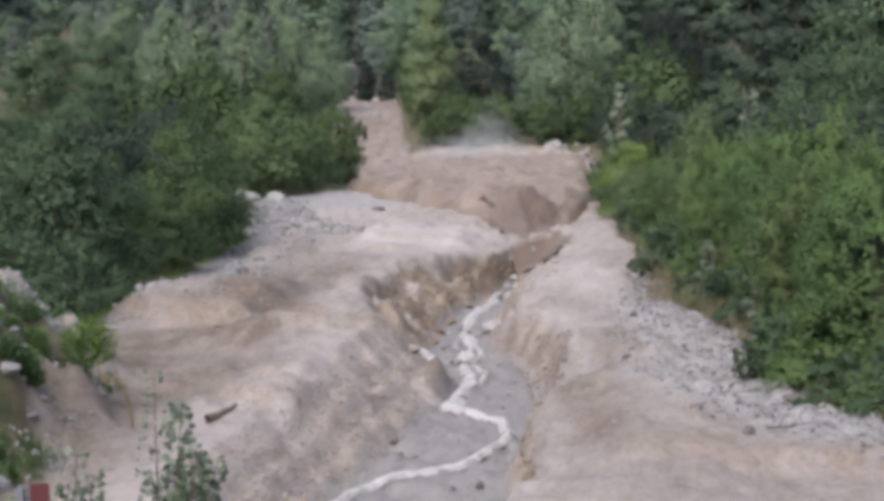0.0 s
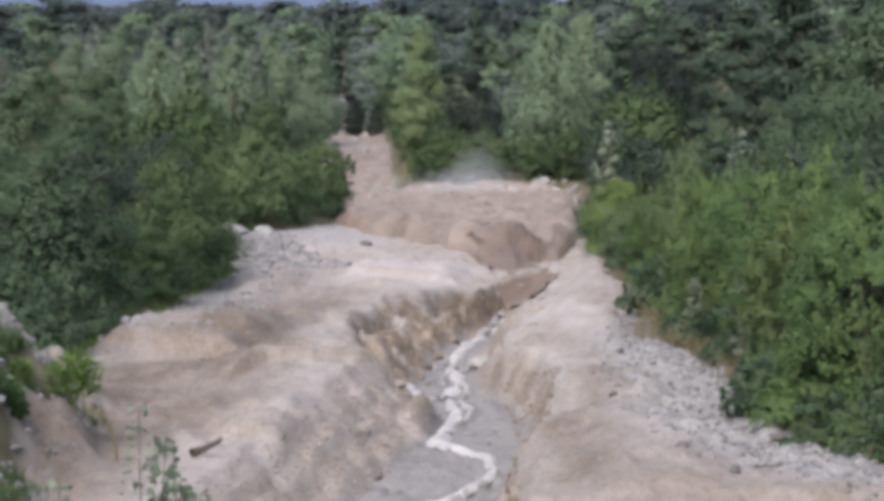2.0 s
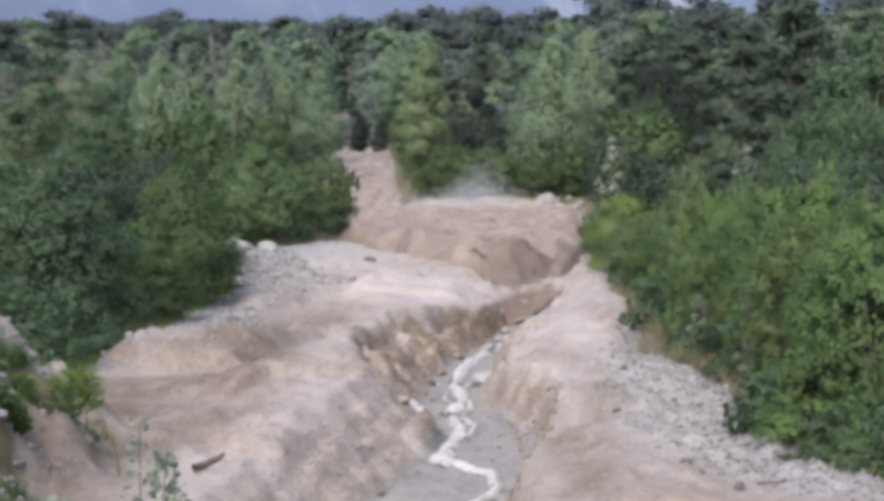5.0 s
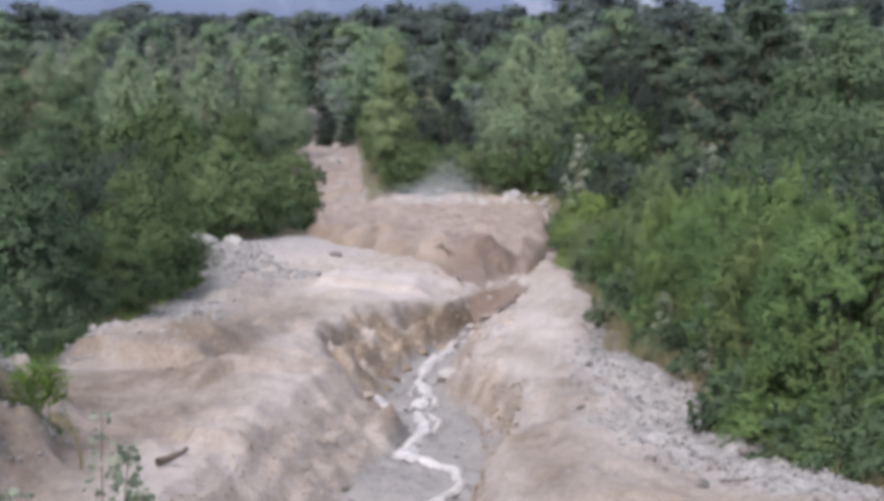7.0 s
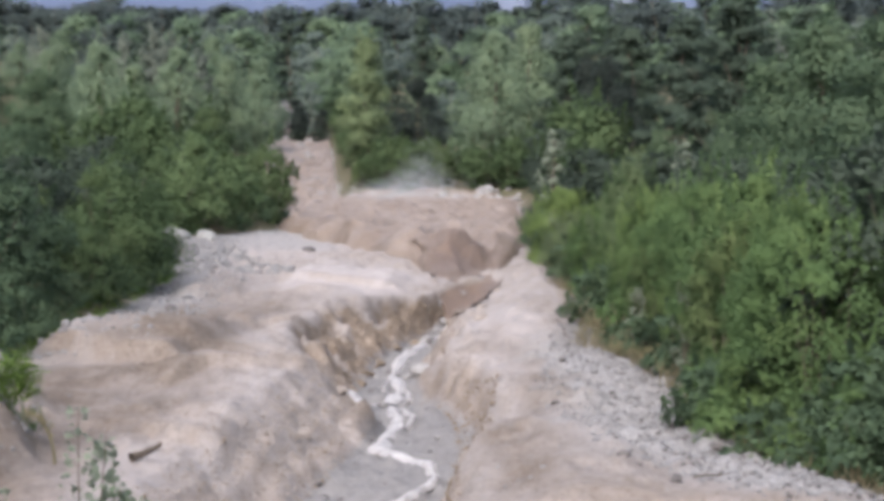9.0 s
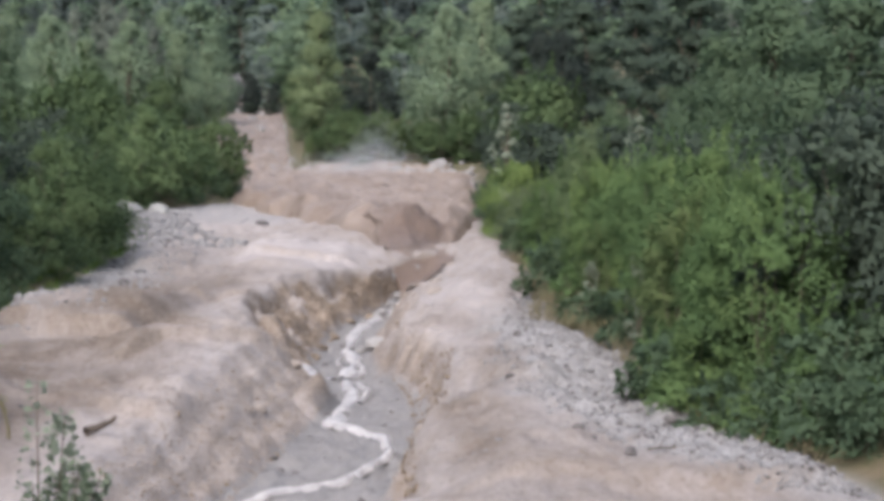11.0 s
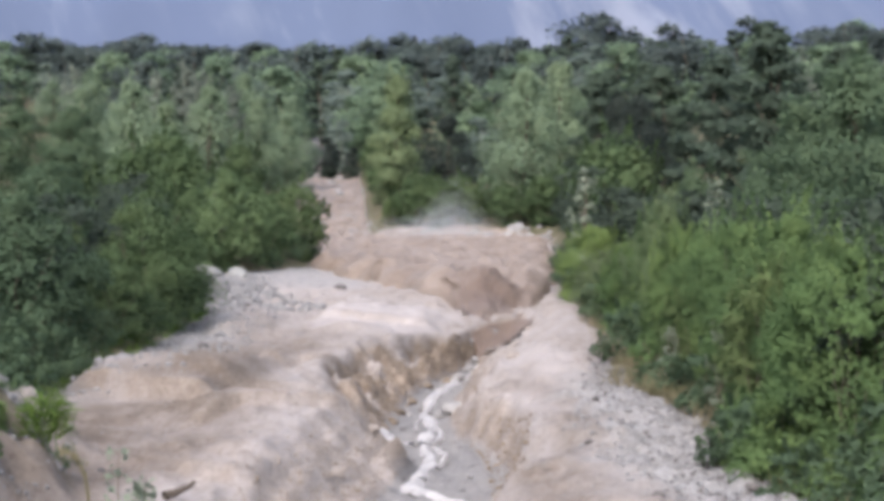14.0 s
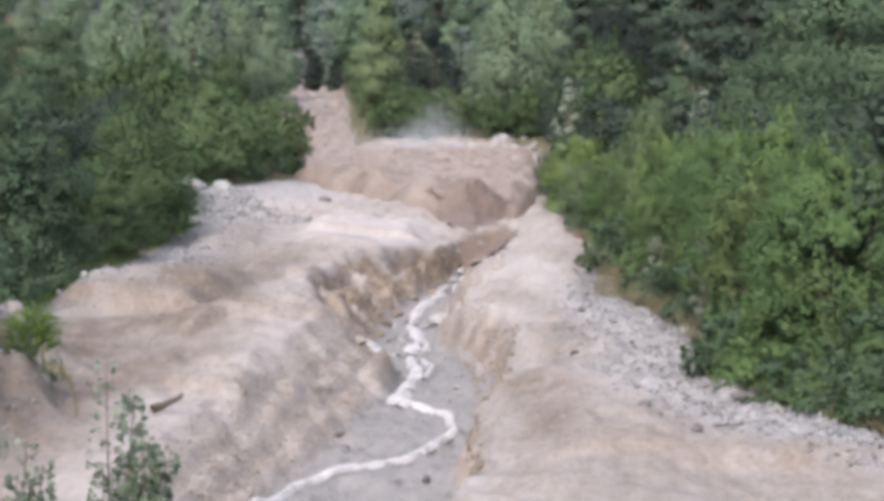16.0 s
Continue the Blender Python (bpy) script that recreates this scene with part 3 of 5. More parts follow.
# ---------------------------------------------------------------- rocks
def rock_bm(r, seed, flat=0.7, sub=2):
    bm = bmesh.new()
    bmesh.ops.create_icosphere(bm, subdivisions=sub, radius=r)
    rnd = random.Random(seed)
    off = Vector((rnd.uniform(0, 50), rnd.uniform(0, 50), rnd.uniform(0, 50)))
    sx, sy = rnd.uniform(0.8, 1.25), rnd.uniform(0.75, 1.1)
    planes = [(Vector((rnd.gauss(0, 1), rnd.gauss(0, 1), rnd.gauss(0, 1))).normalized(), rnd.uniform(0.55, 0.85) * r) for _ in range(7)]
    for v in bm.verts:
        c = v.co.copy()
        for nrm, d in planes:
            e = c.dot(nrm) - d
            if e > 0:
                c -= nrm * e * 0.9
        c *= 1 + 0.22 * noise.noise(c / r * 1.3 + off)
        v.co = Vector((c.x * sx, c.y * sy, c.z * flat))
    return bm


def rock(x, y, r, label, material=PALE_ROCK, flat=0.7, name="rock", sink=0.25):
    bm = rock_bm(r, hash((round(x * 10), round(y * 10))) % 9999, flat)
    me = bpy.data.meshes.new(name)
    bm.to_mesh(me)
    bm.free()
    me.materials.append(material)
    ob = new(name, me)
    ob.matrix_world = pose(x, y, height(x, y) + r * flat * (0.6 - sink), 0, 0, (x * 77) % 360)
    return tagged(ob, label, "rock", "rocks in the channel")

# ---------------------------------------------------------------- plants
def quads_mesh(name, co, quads):
    me = bpy.data.meshes.new(name)
    me.vertices.add(len(co))
    me.vertices.foreach_set("co", np.asarray(co, np.float32).ravel())
    me.loops.add(len(quads) * 4)
    me.loops.foreach_set("vertex_index", np.asarray(quads, np.int32).ravel())
    me.polygons.add(len(quads))
    me.polygons.foreach_set("loop_start", np.arange(len(quads)) * 4)
    me.update(calc_edges=True)
    return me


def leaves_mesh(name, centre, axis, face, length, width, outward=None):
    """Pointed leaves: one folded quad each, shaded softly towards outward."""
    n = len(centre)
    axis = axis / np.linalg.norm(axis, axis=1, keepdims=True)
    sidev = np.cross(axis, face)
    sidev /= np.linalg.norm(sidev, axis=1, keepdims=True) + 1e-9
    nor = np.cross(sidev, axis)
    if outward is not None:
        flip = np.sign(np.einsum("ij,ij->i", nor, outward) + 1e-9)[:, None]
        sidev, nor = sidev * flip, nor * flip
    L, Wd = length[:, None], width[:, None]
    a = centre - axis * L * 0.5
    b = centre + sidev * Wd * 0.5 + nor * Wd * 0.12
    c = centre + axis * L * 0.5 - nor * L * 0.12
    d = centre - sidev * Wd * 0.5 + nor * Wd * 0.12
    co = np.stack([a, b, c, d], 1).reshape(-1, 3)
    me = quads_mesh(name, co, np.arange(n * 4).reshape(n, 4))
    if outward is not None:
        soft = outward * 0.85 + nor * 0.3
        soft /= np.linalg.norm(soft, axis=1, keepdims=True) + 1e-9
        me.polygons.foreach_set("use_smooth", np.ones(n, bool))
        me.normals_split_custom_set_from_vertices(np.repeat(soft, 4, 0).tolist())
    return me


def tubes_mesh(name, paths, sides=6):
    co, quads = [], []
    for pts, radii in paths:
        base = len(co)
        for k, (p, r) in enumerate(zip(pts, radii)):
            d = (pts[min(k + 1, len(pts) - 1)] - pts[max(k - 1, 0)]).normalized()
            u = d.cross(Vector((0.3, 0.9, 0.2))).normalized()
            v = d.cross(u)
            co += [p + (u * math.cos(2 * math.pi * j / sides) + v * math.sin(2 * math.pi * j / sides)) * r for j in range(sides)]
        for k in range(len(pts) - 1):
            for j in range(sides):
                a, b = base + k * sides + j, base + k * sides + (j + 1) % sides
                quads.append((a, b, b + sides, a + sides))
    me = quads_mesh(name, np.array([tuple(c) for c in co]), quads)
    me.polygons.foreach_set("use_smooth", np.ones(len(me.polygons), bool))
    return me


ENVELOPES = {
    "shrub": ((0.0, 0.08, 0.3, 0.55, 0.8, 0.95, 1.0), (0.55, 0.85, 1.0, 0.98, 0.72, 0.36, 0.1)),
    "upright": ((0.0, 0.1, 0.3, 0.6, 0.85, 1.0), (0.4, 0.8, 1.0, 0.85, 0.5, 0.08)),
    "round": ((0.0, 0.15, 0.3, 0.55, 0.8, 0.95, 1.0), (0.25, 0.6, 0.9, 1.0, 0.78, 0.42, 0.1)),
    "slender": ((0.0, 0.1, 0.3, 0.5, 0.75, 1.0), (0.4, 0.8, 1.0, 0.9, 0.6, 0.1)),
    "pine": ((0.0, 0.12, 0.25, 0.6, 0.85, 1.0), (0.5, 0.95, 1.0, 0.8, 0.55, 0.15)),
}


def plant(name, seed, h, r, shape, boughs, tufts, per, leaf, material, low=0.0, stems=1, bark=BARK, spikes=0, bough_r=0.42, aspect=0.5, core=600, label="", category="tree"):
    """A plant at the origin: an empty, with its stems and a crown of boughs, each a dome of leafy tufts."""
    rng = np.random.default_rng(seed)
    rnd = random.Random(seed)
    k = np.arange(boughs)
    t = np.clip((k + rng.uniform(0.1, 0.9, boughs)) / boughs, 0.02, 0.97)
    ang = k * 2.39996 + rng.uniform(-0.6, 0.6, boughs)
    env = np.interp(t, *ENVELOPES[shape])
    br = r * bough_r * rng.uniform(0.7, 1.25, boughs) * (0.35 + 0.65 * env)
    rad = np.maximum(r * env * rng.uniform(0.85, 1.12, boughs) - br, 0.0)
    cen = np.stack([rad * np.cos(ang), rad * np.sin(ang), h * (low + (1 - low) * t) - 0.95 * br * t], 1)
    squash = np.array([1.0, 1.0, {"upright": 1.25, "slender": 1.15, "pine": 0.5}.get(shape, 0.9)])
    # tufts over each dome, none on its underside
    bid = np.repeat(k, tufts)
    d = rng.normal(size=(len(bid), 3))
    d /= np.linalg.norm(d, axis=1, keepdims=True)
    outw = np.stack([np.cos(ang), np.sin(ang), np.full(boughs, 0.45)], 1)[bid]
    d = d + 0.55 * outw * (0.3 + 0.7 * np.clip(rad / r, 0, 1))[bid][:, None]
    d[:, 2] = np.where(d[:, 2] < -0.35, -0.5 * d[:, 2], d[:, 2])
    d /= np.linalg.norm(d, axis=1, keepdims=True)
    tc = cen[bid] + d * (br[bid] * rng.uniform(0.72, 0.98, len(bid)))[:, None] * squash
    far = np.linalg.norm((tc[:, None] - cen[None]) / squash, axis=2) / br[None]
    far[np.arange(len(bid)), bid] = 9
    keep = far.min(1) > 0.6
    bid, d, tc = bid[keep], d[keep], tc[keep]
    ids = np.repeat(np.arange(len(bid)), per)
    n = len(ids)
    e = rng.normal(size=(n, 3))
    e /= np.linalg.norm(e, axis=1, keepdims=True)
    tr = (br[bid] * rng.uniform(0.36, 0.58, len(bid)))[ids]
    pos = tc[ids] + e * (tr * rng.uniform(0.1, 1, n) ** 0.5)[:, None] * squash
    face = d[ids] * 0.8 + e * 0.5 + np.array([0, 0, 0.4]) + rng.normal(size=(n, 3)) * 0.3
    axis = rng.normal(size=(n, 3)) * 0.6 + d[ids] * 0.35 + np.array([0, 0, 0.6 if shape == "upright" else -0.25])
    crown_out = pos * np.array([1, 1, 0.0]) / r + np.array([0, 0, 0.35]) + (pos[:, 2:] / h - 0.5) * np.array([0, 0, 0.9])
    shine = d[ids] * 0.5 + e * 0.18 + crown_out * 0.6 + np.array([0, 0, 0.15])
    ln = leaf * rng.uniform(0.65, 1.35, n)
    if spikes:
        # leafy shoots that stand out of the crown
        m = 44
        sa = rng.uniform(0, 2 * np.pi, spikes)
        st = rng.uniform(0.35, 1.0, spikes)
        sr = r * np.interp(st, *ENVELOPES[shape]) * rng.uniform(0.75, 1.0, spikes)
        foot = np.stack([sr * np.cos(sa), sr * np.sin(sa), h * st * 0.95], 1)
        tip = foot + np.stack([np.cos(sa) * 0.25, np.sin(sa) * 0.25, np.ones(spikes)], 1) * (h * rng.uniform(0.07, 0.2, spikes))[:, None]
        f = rng.uniform(0, 1, (spikes, m))
        sp = foot[:, None] * (1 - f[..., None]) + tip[:, None] * f[..., None] + rng.normal(size=(spikes, m, 3)) * (0.02 * h * (1.15 - f))[..., None]
        q = spikes * m
        pos = np.concatenate([pos, sp.reshape(-1, 3)])
        axis = np.concatenate([axis, rng.normal(size=(q, 3)) * 0.7 + np.array([0, 0, 0.6])])
        face = np.concatenate([face, rng.normal(size=(q, 3)) + np.array([0, 0, 0.4])])
        shine = np.concatenate([shine, np.repeat(np.stack([np.cos(sa), np.sin(sa), np.full(spikes, 0.6)], 1), m, 0)])
        ln = np.concatenate([ln, leaf * rng.uniform(0.65, 1.35, q)])
    # inner leaves that close the crown
    ci = rng.integers(0, boughs, core)
    ce = rng.normal(size=(core, 3))
    ce /= np.linalg.norm(ce, axis=1, keepdims=True)
    pos = np.concatenate([pos, cen[ci] * np.array([0.8, 0.8, 0.97]) + ce * (br[ci] * 0.85 * rng.uniform(0, 1, core) ** 0.4)[:, None] * squash])
    axis = np.concatenate([axis, rng.normal(size=(core, 3))])
    face = np.concatenate([face, ce + np.array([0, 0, 0.3])])
    shine = np.concatenate([shine, ce * 0.3 + np.array([0, 0, 0.7])])
    ln = np.concatenate([ln, leaf * rng.uniform(1.6, 2.6, core)])
    pos[:, 2] = np.maximum(pos[:, 2], 0.05)
    root = tagged(new(name), label, category)
    pick = rng.permutation(boughs)
    for s in range(stems):
        a = 2 * math.pi * s / stems + rnd.uniform(-0.4, 0.4)
        lean = 0.0 if stems == 1 else rnd.uniform(0.2, 0.55) * r
        top = Vector((math.cos(a) * lean, math.sin(a) * lean, h * (0.9 if stems == 1 else rnd.uniform(0.6, 0.85))))
        b0 = Vector((0, 0, -0.15)) if stems == 1 else Vector((math.cos(a) * 0.12, math.sin(a) * 0.12, -0.15))
        r0 = h * (0.016 if stems == 1 else 0.007)
        stem = [b0.lerp(top, i / 6) + Vector((rnd.gauss(0, 0.012), rnd.gauss(0, 0.012), 0)) * h * (0 < i) for i in range(7)]
        trunk = part("trunk" if stems == 1 else "stem", tubes_mesh("stem", [(stem, [r0 * (1 - 0.13 * i) for i in range(7)])], 5), bark, root)
        for i in pick[:6] if stems == 1 and core != 90 else ():
            c = Vector(cen[i])
            j = min(5, max(1, int(6 * c.z / h * 0.75)))
            part("limb", tubes_mesh("limb", [([stem[j], stem[j].lerp(c, 0.5) + Vector((0, 0, 0.04 * h)), c], [h * 0.006, h * 0.004, h * 0.0015])], 5), bark, trunk)
    part("crown", leaves_mesh("crown", pos, axis, face, ln, ln * aspect, shine / np.linalg.norm(shine, axis=1, keepdims=True)), material, root)
    return root


LEAF_ALDER_LIGHT = mat_leaf("leaf_alder_light", (0.085, 0.130, 0.050), (0.165, 0.240, 0.085), (0.235, 0.310, 0.105))
LEAF_THICKET = mat_leaf("leaf_thicket", (0.075, 0.115, 0.058), (0.125, 0.182, 0.083), (0.150, 0.205, 0.092))
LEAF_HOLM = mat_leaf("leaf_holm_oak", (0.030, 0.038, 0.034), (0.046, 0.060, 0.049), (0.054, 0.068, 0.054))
LEAF_PALE = mat_leaf("leaf_pale", (0.19, 0.225, 0.165), (0.29, 0.33, 0.24), (0.34, 0.38, 0.29))
LEAF_ASPEN = mat_leaf("leaf_aspen", (0.150, 0.195, 0.105), (0.212, 0.270, 0.140), (0.25, 0.30, 0.155))
ALDER_TEXT = "dense bright green alder shrub with leafy shoots beside the gravel"
DARK_TEXT = "dark green rounded shrub of dense small leaves"
LIB = {
    "alder": [plant("alder_shrub", 11, 5.0, 2.1, "shrub", 30, 20, 34, 0.098, LEAF_ALDER, 0.0, 6, spikes=95, bough_r=0.40, label=ALDER_TEXT, category="shrub"),
              plant("alder_shrub", 12, 5.0, 1.9, "shrub", 28, 20, 34, 0.098, LEAF_ALDER_LIGHT, 0.0, 6, spikes=95, bough_r=0.42, label="dense yellowish green alder shrub with leafy shoots beside the gravel", category="shrub"),
              plant("alder_shrub", 16, 5.0, 2.0, "shrub", 30, 20, 34, 0.098, LEAF_ALDER, 0.0, 6, spikes=110, bough_r=0.36, label=ALDER_TEXT, category="shrub")],
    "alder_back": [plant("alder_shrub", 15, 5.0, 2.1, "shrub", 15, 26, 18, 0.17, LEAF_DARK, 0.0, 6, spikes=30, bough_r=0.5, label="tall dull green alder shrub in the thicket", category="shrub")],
    "willow": [plant("willow_shrub", 13, 5.0, 1.6, "upright", 20, 18, 26, 0.14, LEAF_WILLOW, 0.0, 7, spikes=60, bough_r=0.36, aspect=0.3, label="upright grey-green willow shrub with narrow leaves", category="shrub"),
               plant("willow_shrub", 14, 5.0, 1.5, "upright", 20, 18, 26, 0.14, LEAF_YELLOW, 0.0, 7, spikes=60, bough_r=0.36, aspect=0.32, label="upright yellowish green willow shrub with narrow leaves", category="shrub")],
    "dark": [plant("dark_shrub", 21, 6.0, 2.7, "shrub", 16, 28, 18, 0.18, LEAF_DARK, 0.0, 5, spikes=22, bough_r=0.52, label=DARK_TEXT, category="shrub"),
             plant("dark_shrub", 22, 6.0, 2.4, "round", 16, 28, 18, 0.18, LEAF_DARK, 0.0, 5, spikes=26, bough_r=0.52, label=DARK_TEXT, category="shrub")],
    "hedge": [plant("hazel_shrub", 27, 6.0, 2.7, "shrub", 14, 34, 24, 0.155, LEAF_HEDGE, 0.0, 5, spikes=16, bough_r=0.58, label="broad domed green hazel shrub beside the sediment", category="shrub")],
    "shade": [plant("holly_shrub", 28, 6.0, 2.5, "round", 14, 16, 14, 0.24, LEAF_SHADE, 0.0, 4, spikes=4, bough_r=0.45, label="very dark green shrub with deep shade put into its leaf colour", category="shrub")],
    "mid": [plant("green_shrub", 25, 6.0, 2.7, "shrub", 12, 24, 13, 0.28, LEAF_THICKET, 0.0, 3, spikes=6, bough_r=0.56, core=120, label="rounded green shrub at the edge of the wood", category="shrub"),
            plant("green_shrub", 26, 6.0, 2.4, "round", 12, 24, 13, 0.28, LEAF_HEDGE, 0.0, 3, spikes=8, bough_r=0.56, core=120, label="rounded green shrub at the edge of the wood", category="shrub")],
    "low": [plant("low_shrub", 23, 1.6, 1.0, "shrub", 9, 9, 14, 0.13, LEAF_DARK, 0.0, 4, spikes=6, bough_r=0.5, core=60, label="low green undergrowth shrub at the wood's edge", category="shrub"),
            plant("low_shrub", 24, 1.6, 0.9, "shrub", 9, 9, 14, 0.13, LEAF_ALDER, 0.0, 4, spikes=8, bough_r=0.5, core=60, label="low bright green undergrowth shrub at the gravel's edge", category="shrub")],
    "tree": [plant("broadleaf_tree", 31, 12.0, 3.6, "round", 15, 34, 20, 0.28, LEAF_DARK, 0.06, 1, spikes=6, bough_r=0.55, label="tall dark green broadleaf tree in the wood", category="tree"),
             plant("broadleaf_tree", 32, 12.0, 3.2, "round", 15, 34, 20, 0.28, LEAF_DARK, 0.06, 1, spikes=8, bough_r=0.53, label="tall green broadleaf tree with an uneven crown", category="tree")],
    "ash": [plant("ash_tree", 41, 13.0, 3.2, "slender", 17, 32, 20, 0.26, LEAF_ASH, 0.04, 1, spikes=14, bough_r=0.52, aspect=0.42, label="tall light green ash tree with feathery crown", category="tree")],
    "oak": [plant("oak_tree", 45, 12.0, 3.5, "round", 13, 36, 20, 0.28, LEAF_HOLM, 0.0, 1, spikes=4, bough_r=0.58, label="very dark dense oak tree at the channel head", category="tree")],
    "pale": [plant("pale_sapling", 42, 6.0, 0.7, "slender", 14, 8, 9, 0.18, LEAF_PALE, 0.05, 1, spikes=8, bough_r=0.45, aspect=0.45, core=10, label="slender pale grey-green young tree", category="tree")],
    "poplar": [plant("poplar_tree", 43, 13.0, 1.9, "slender", 16, 22, 11, 0.34, LEAF_GREY, 0.06, 1, spikes=12, bough_r=0.5, core=150, label="narrow grey-green poplar tree in the far wood", category="tree")],
    "yellow": [plant("aspen_tree", 44, 13.0, 2.3, "slender", 16, 28, 22, 0.26, LEAF_ASPEN, 0.0, 1, spikes=14, bough_r=0.52, label="narrow yellowish green aspen tree at the channel head", category="tree")],
    "pine": [plant("pine_tree", 51, 13.0, 2.9, "pine", 22, 18, 14, 0.42, LEAF_PINE, 0.1, 1, bough_r=0.44, aspect=0.25, label="dark pine tree with layered boughs", category="tree")],
    # distant trees whose leaf colour carries the haze
    "far": [plant("forest_tree", 61, 11.0, 3.4, "round", 10, 22, 9, 0.52, LEAF_FAR_HAZE, 0.0, 1, bough_r=0.6, core=90, label="broadleaf tree in the far wood, haze put into its grey-green leaves", category="tree"),
            plant("forest_tree", 62, 11.0, 3.8, "round", 10, 22, 9, 0.52, LEAF_MID_HAZE, 0.0, 1, bough_r=0.58, core=90, label="broadleaf tree in the far wood, pale haze put into its green leaves", category="tree")],
    "skyline": [plant("forest_tree", 64, 11.0, 3.8, "round", 10, 20, 9, 0.55, LEAF_SKYLINE_HAZE, 0.0, 1, bough_r=0.6, core=90, label="dark tree on the wooded skyline, blue haze put into its grey-green leaves", category="tree")],
    "farpine": [plant("pine_tree", 63, 12.0, 3.2, "pine", 16, 12, 9, 0.6, LEAF_PINE, 0.05, 1, bough_r=0.44, aspect=0.35, core=90, label="dark pine tree on the wooded skyline", category="tree")],
}
GROUPS = {"hedge": "shrubs along the channel", "alder": "shrubs along the channel", "willow": "shrubs along the channel", "dark": "dark shrubs along the channel", "far": "far wood", "skyline": "far wood", "farpine": "far wood", "low": "undergrowth", "mid": "shrubs at the wood's edge", "alder_back": "shrubs along the channel"}
SIZE = {"shade": 6, "hedge": 6, "oak": 12, "mid": 6, "alder_back": 5, "low": 1.6, "alder": 5, "willow": 5, "dark": 6, "tree": 12, "ash": 13, "pale": 6, "poplar": 13, "yellow": 13, "pine": 13, "far": 11, "skyline": 11, "farpine": 12}
FIRST = set()
prng = random.Random(5)


def set_plant(kind, x, y, top, wide=1.0):
    """top: height of the crown's tip above the fan's plane at that distance."""
    if kind == "dark" and y > 85:
        kind = "mid"
    lib = LIB[kind] if kind != "low_dark" else LIB["low"][:1]
    kind = "low" if kind == "low_dark" else kind
    src = prng.choice(lib)
    z = height(x, y)
    h = max(1.0, top + SLOPE * y - z)
    s = h / SIZE[kind]
    m = pose(x, y, z - 0.05, prng.uniform(-3, 3), prng.uniform(-3, 3), prng.uniform(0, 360)) @ Matrix.Diagonal((s ** 0.5 * wide, s ** 0.5 * wide, s, 1))
    if src.name in FIRST:
        ob = copy_thing(src, m)
    else:
        FIRST.add(src.name)
        src.matrix_basis = m
        ob = src
    if kind in GROUPS:
        ob["group"] = GROUPS[kind]
    return ob


def set_plant_h(kind, x, y, h, wide=1.0):
    return set_plant(kind, x, y, height(x, y) - SLOPE * y + h, wide)


# right side of the channel, along the gravel and behind it
for row in (("alder", 6.3, 28.3, 4.0, 0.85), ("alder", 6.5, 31.5, 4.9, 0.8), ("alder", 6.6, 35.0, 4.4, 0.85), ("willow", 5.9, 33.2, 3.2), ("alder", 6.3, 38.4, 5.1, 0.75), ("willow", 5.6, 40.8, 4.1), ("alder", 5.9, 44, 4.9, 0.8),
            ("willow", 6.0, 48, 4.3), ("alder", 6.2, 52.5, 4.7, 0.8), ("alder", 5.8, 58, 3.3, 0.85), ("willow", 5.4, 62, 3.0), ("alder", 5.6, 67, 3.2), ("dark", 5.7, 74, 2.4), ("willow", 6.2, 80, 2.8),
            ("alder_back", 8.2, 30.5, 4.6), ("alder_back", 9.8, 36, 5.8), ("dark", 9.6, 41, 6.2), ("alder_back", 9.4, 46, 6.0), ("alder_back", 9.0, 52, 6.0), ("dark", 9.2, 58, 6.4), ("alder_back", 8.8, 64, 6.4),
            ("willow", 8.8, 70, 6.9), ("dark", 8.7, 78, 7.2), ("dark", 8.6, 87, 7.0), ("dark", 9.0, 97, 7.0), ("dark", 9.2, 108, 5.6), ("dark", 10.0, 120, 6.0),
            ("tree", 13.5, 50, 8.6), ("tree", 13.0, 58, 9.0), ("tree", 13.2, 67, 10.0), ("pine", 13.5, 77, 12.0), ("pine", 13.0, 88, 13.0), ("oak", 10.4, 98, 9.6, 0.7), ("pine", 12.8, 104, 13.6),
            ("oak", 10.6, 112, 13.6, 0.8), ("pine", 13.5, 122, 15.2), ("tree", 16.5, 62, 10.5), ("pine", 17, 76, 12.5), ("tree", 18, 92, 14), ("tree", 20, 112, 15.5), ("pine", 11.5, 132, 15.0)):
    set_plant(*row)
for row in (("alder", 6.7, 55.5, 4.6, 0.9), ("alder", 5.9, 49.8, 3.5, 0.8), ("alder", 6.4, 62.5, 4.4, 0.9), ("alder", 5.9, 29.8, 2.4, 0.8), ("alder", 6.2, 41.4, 4.6, 0.9), ("alder", 6.5, 47.2, 4.8, 0.9)):
    set_plant(*row)
set_plant("pale", 5.75, 73, 5.4, 1.1)
set_plant("pale", 5.4, 35.4, 2.5, 0.8)
set_plant("pale", 5.0, 40.4, 1.9, 0.7)
set_plant("pale", 8.0, 52, 5.6, 0.8)
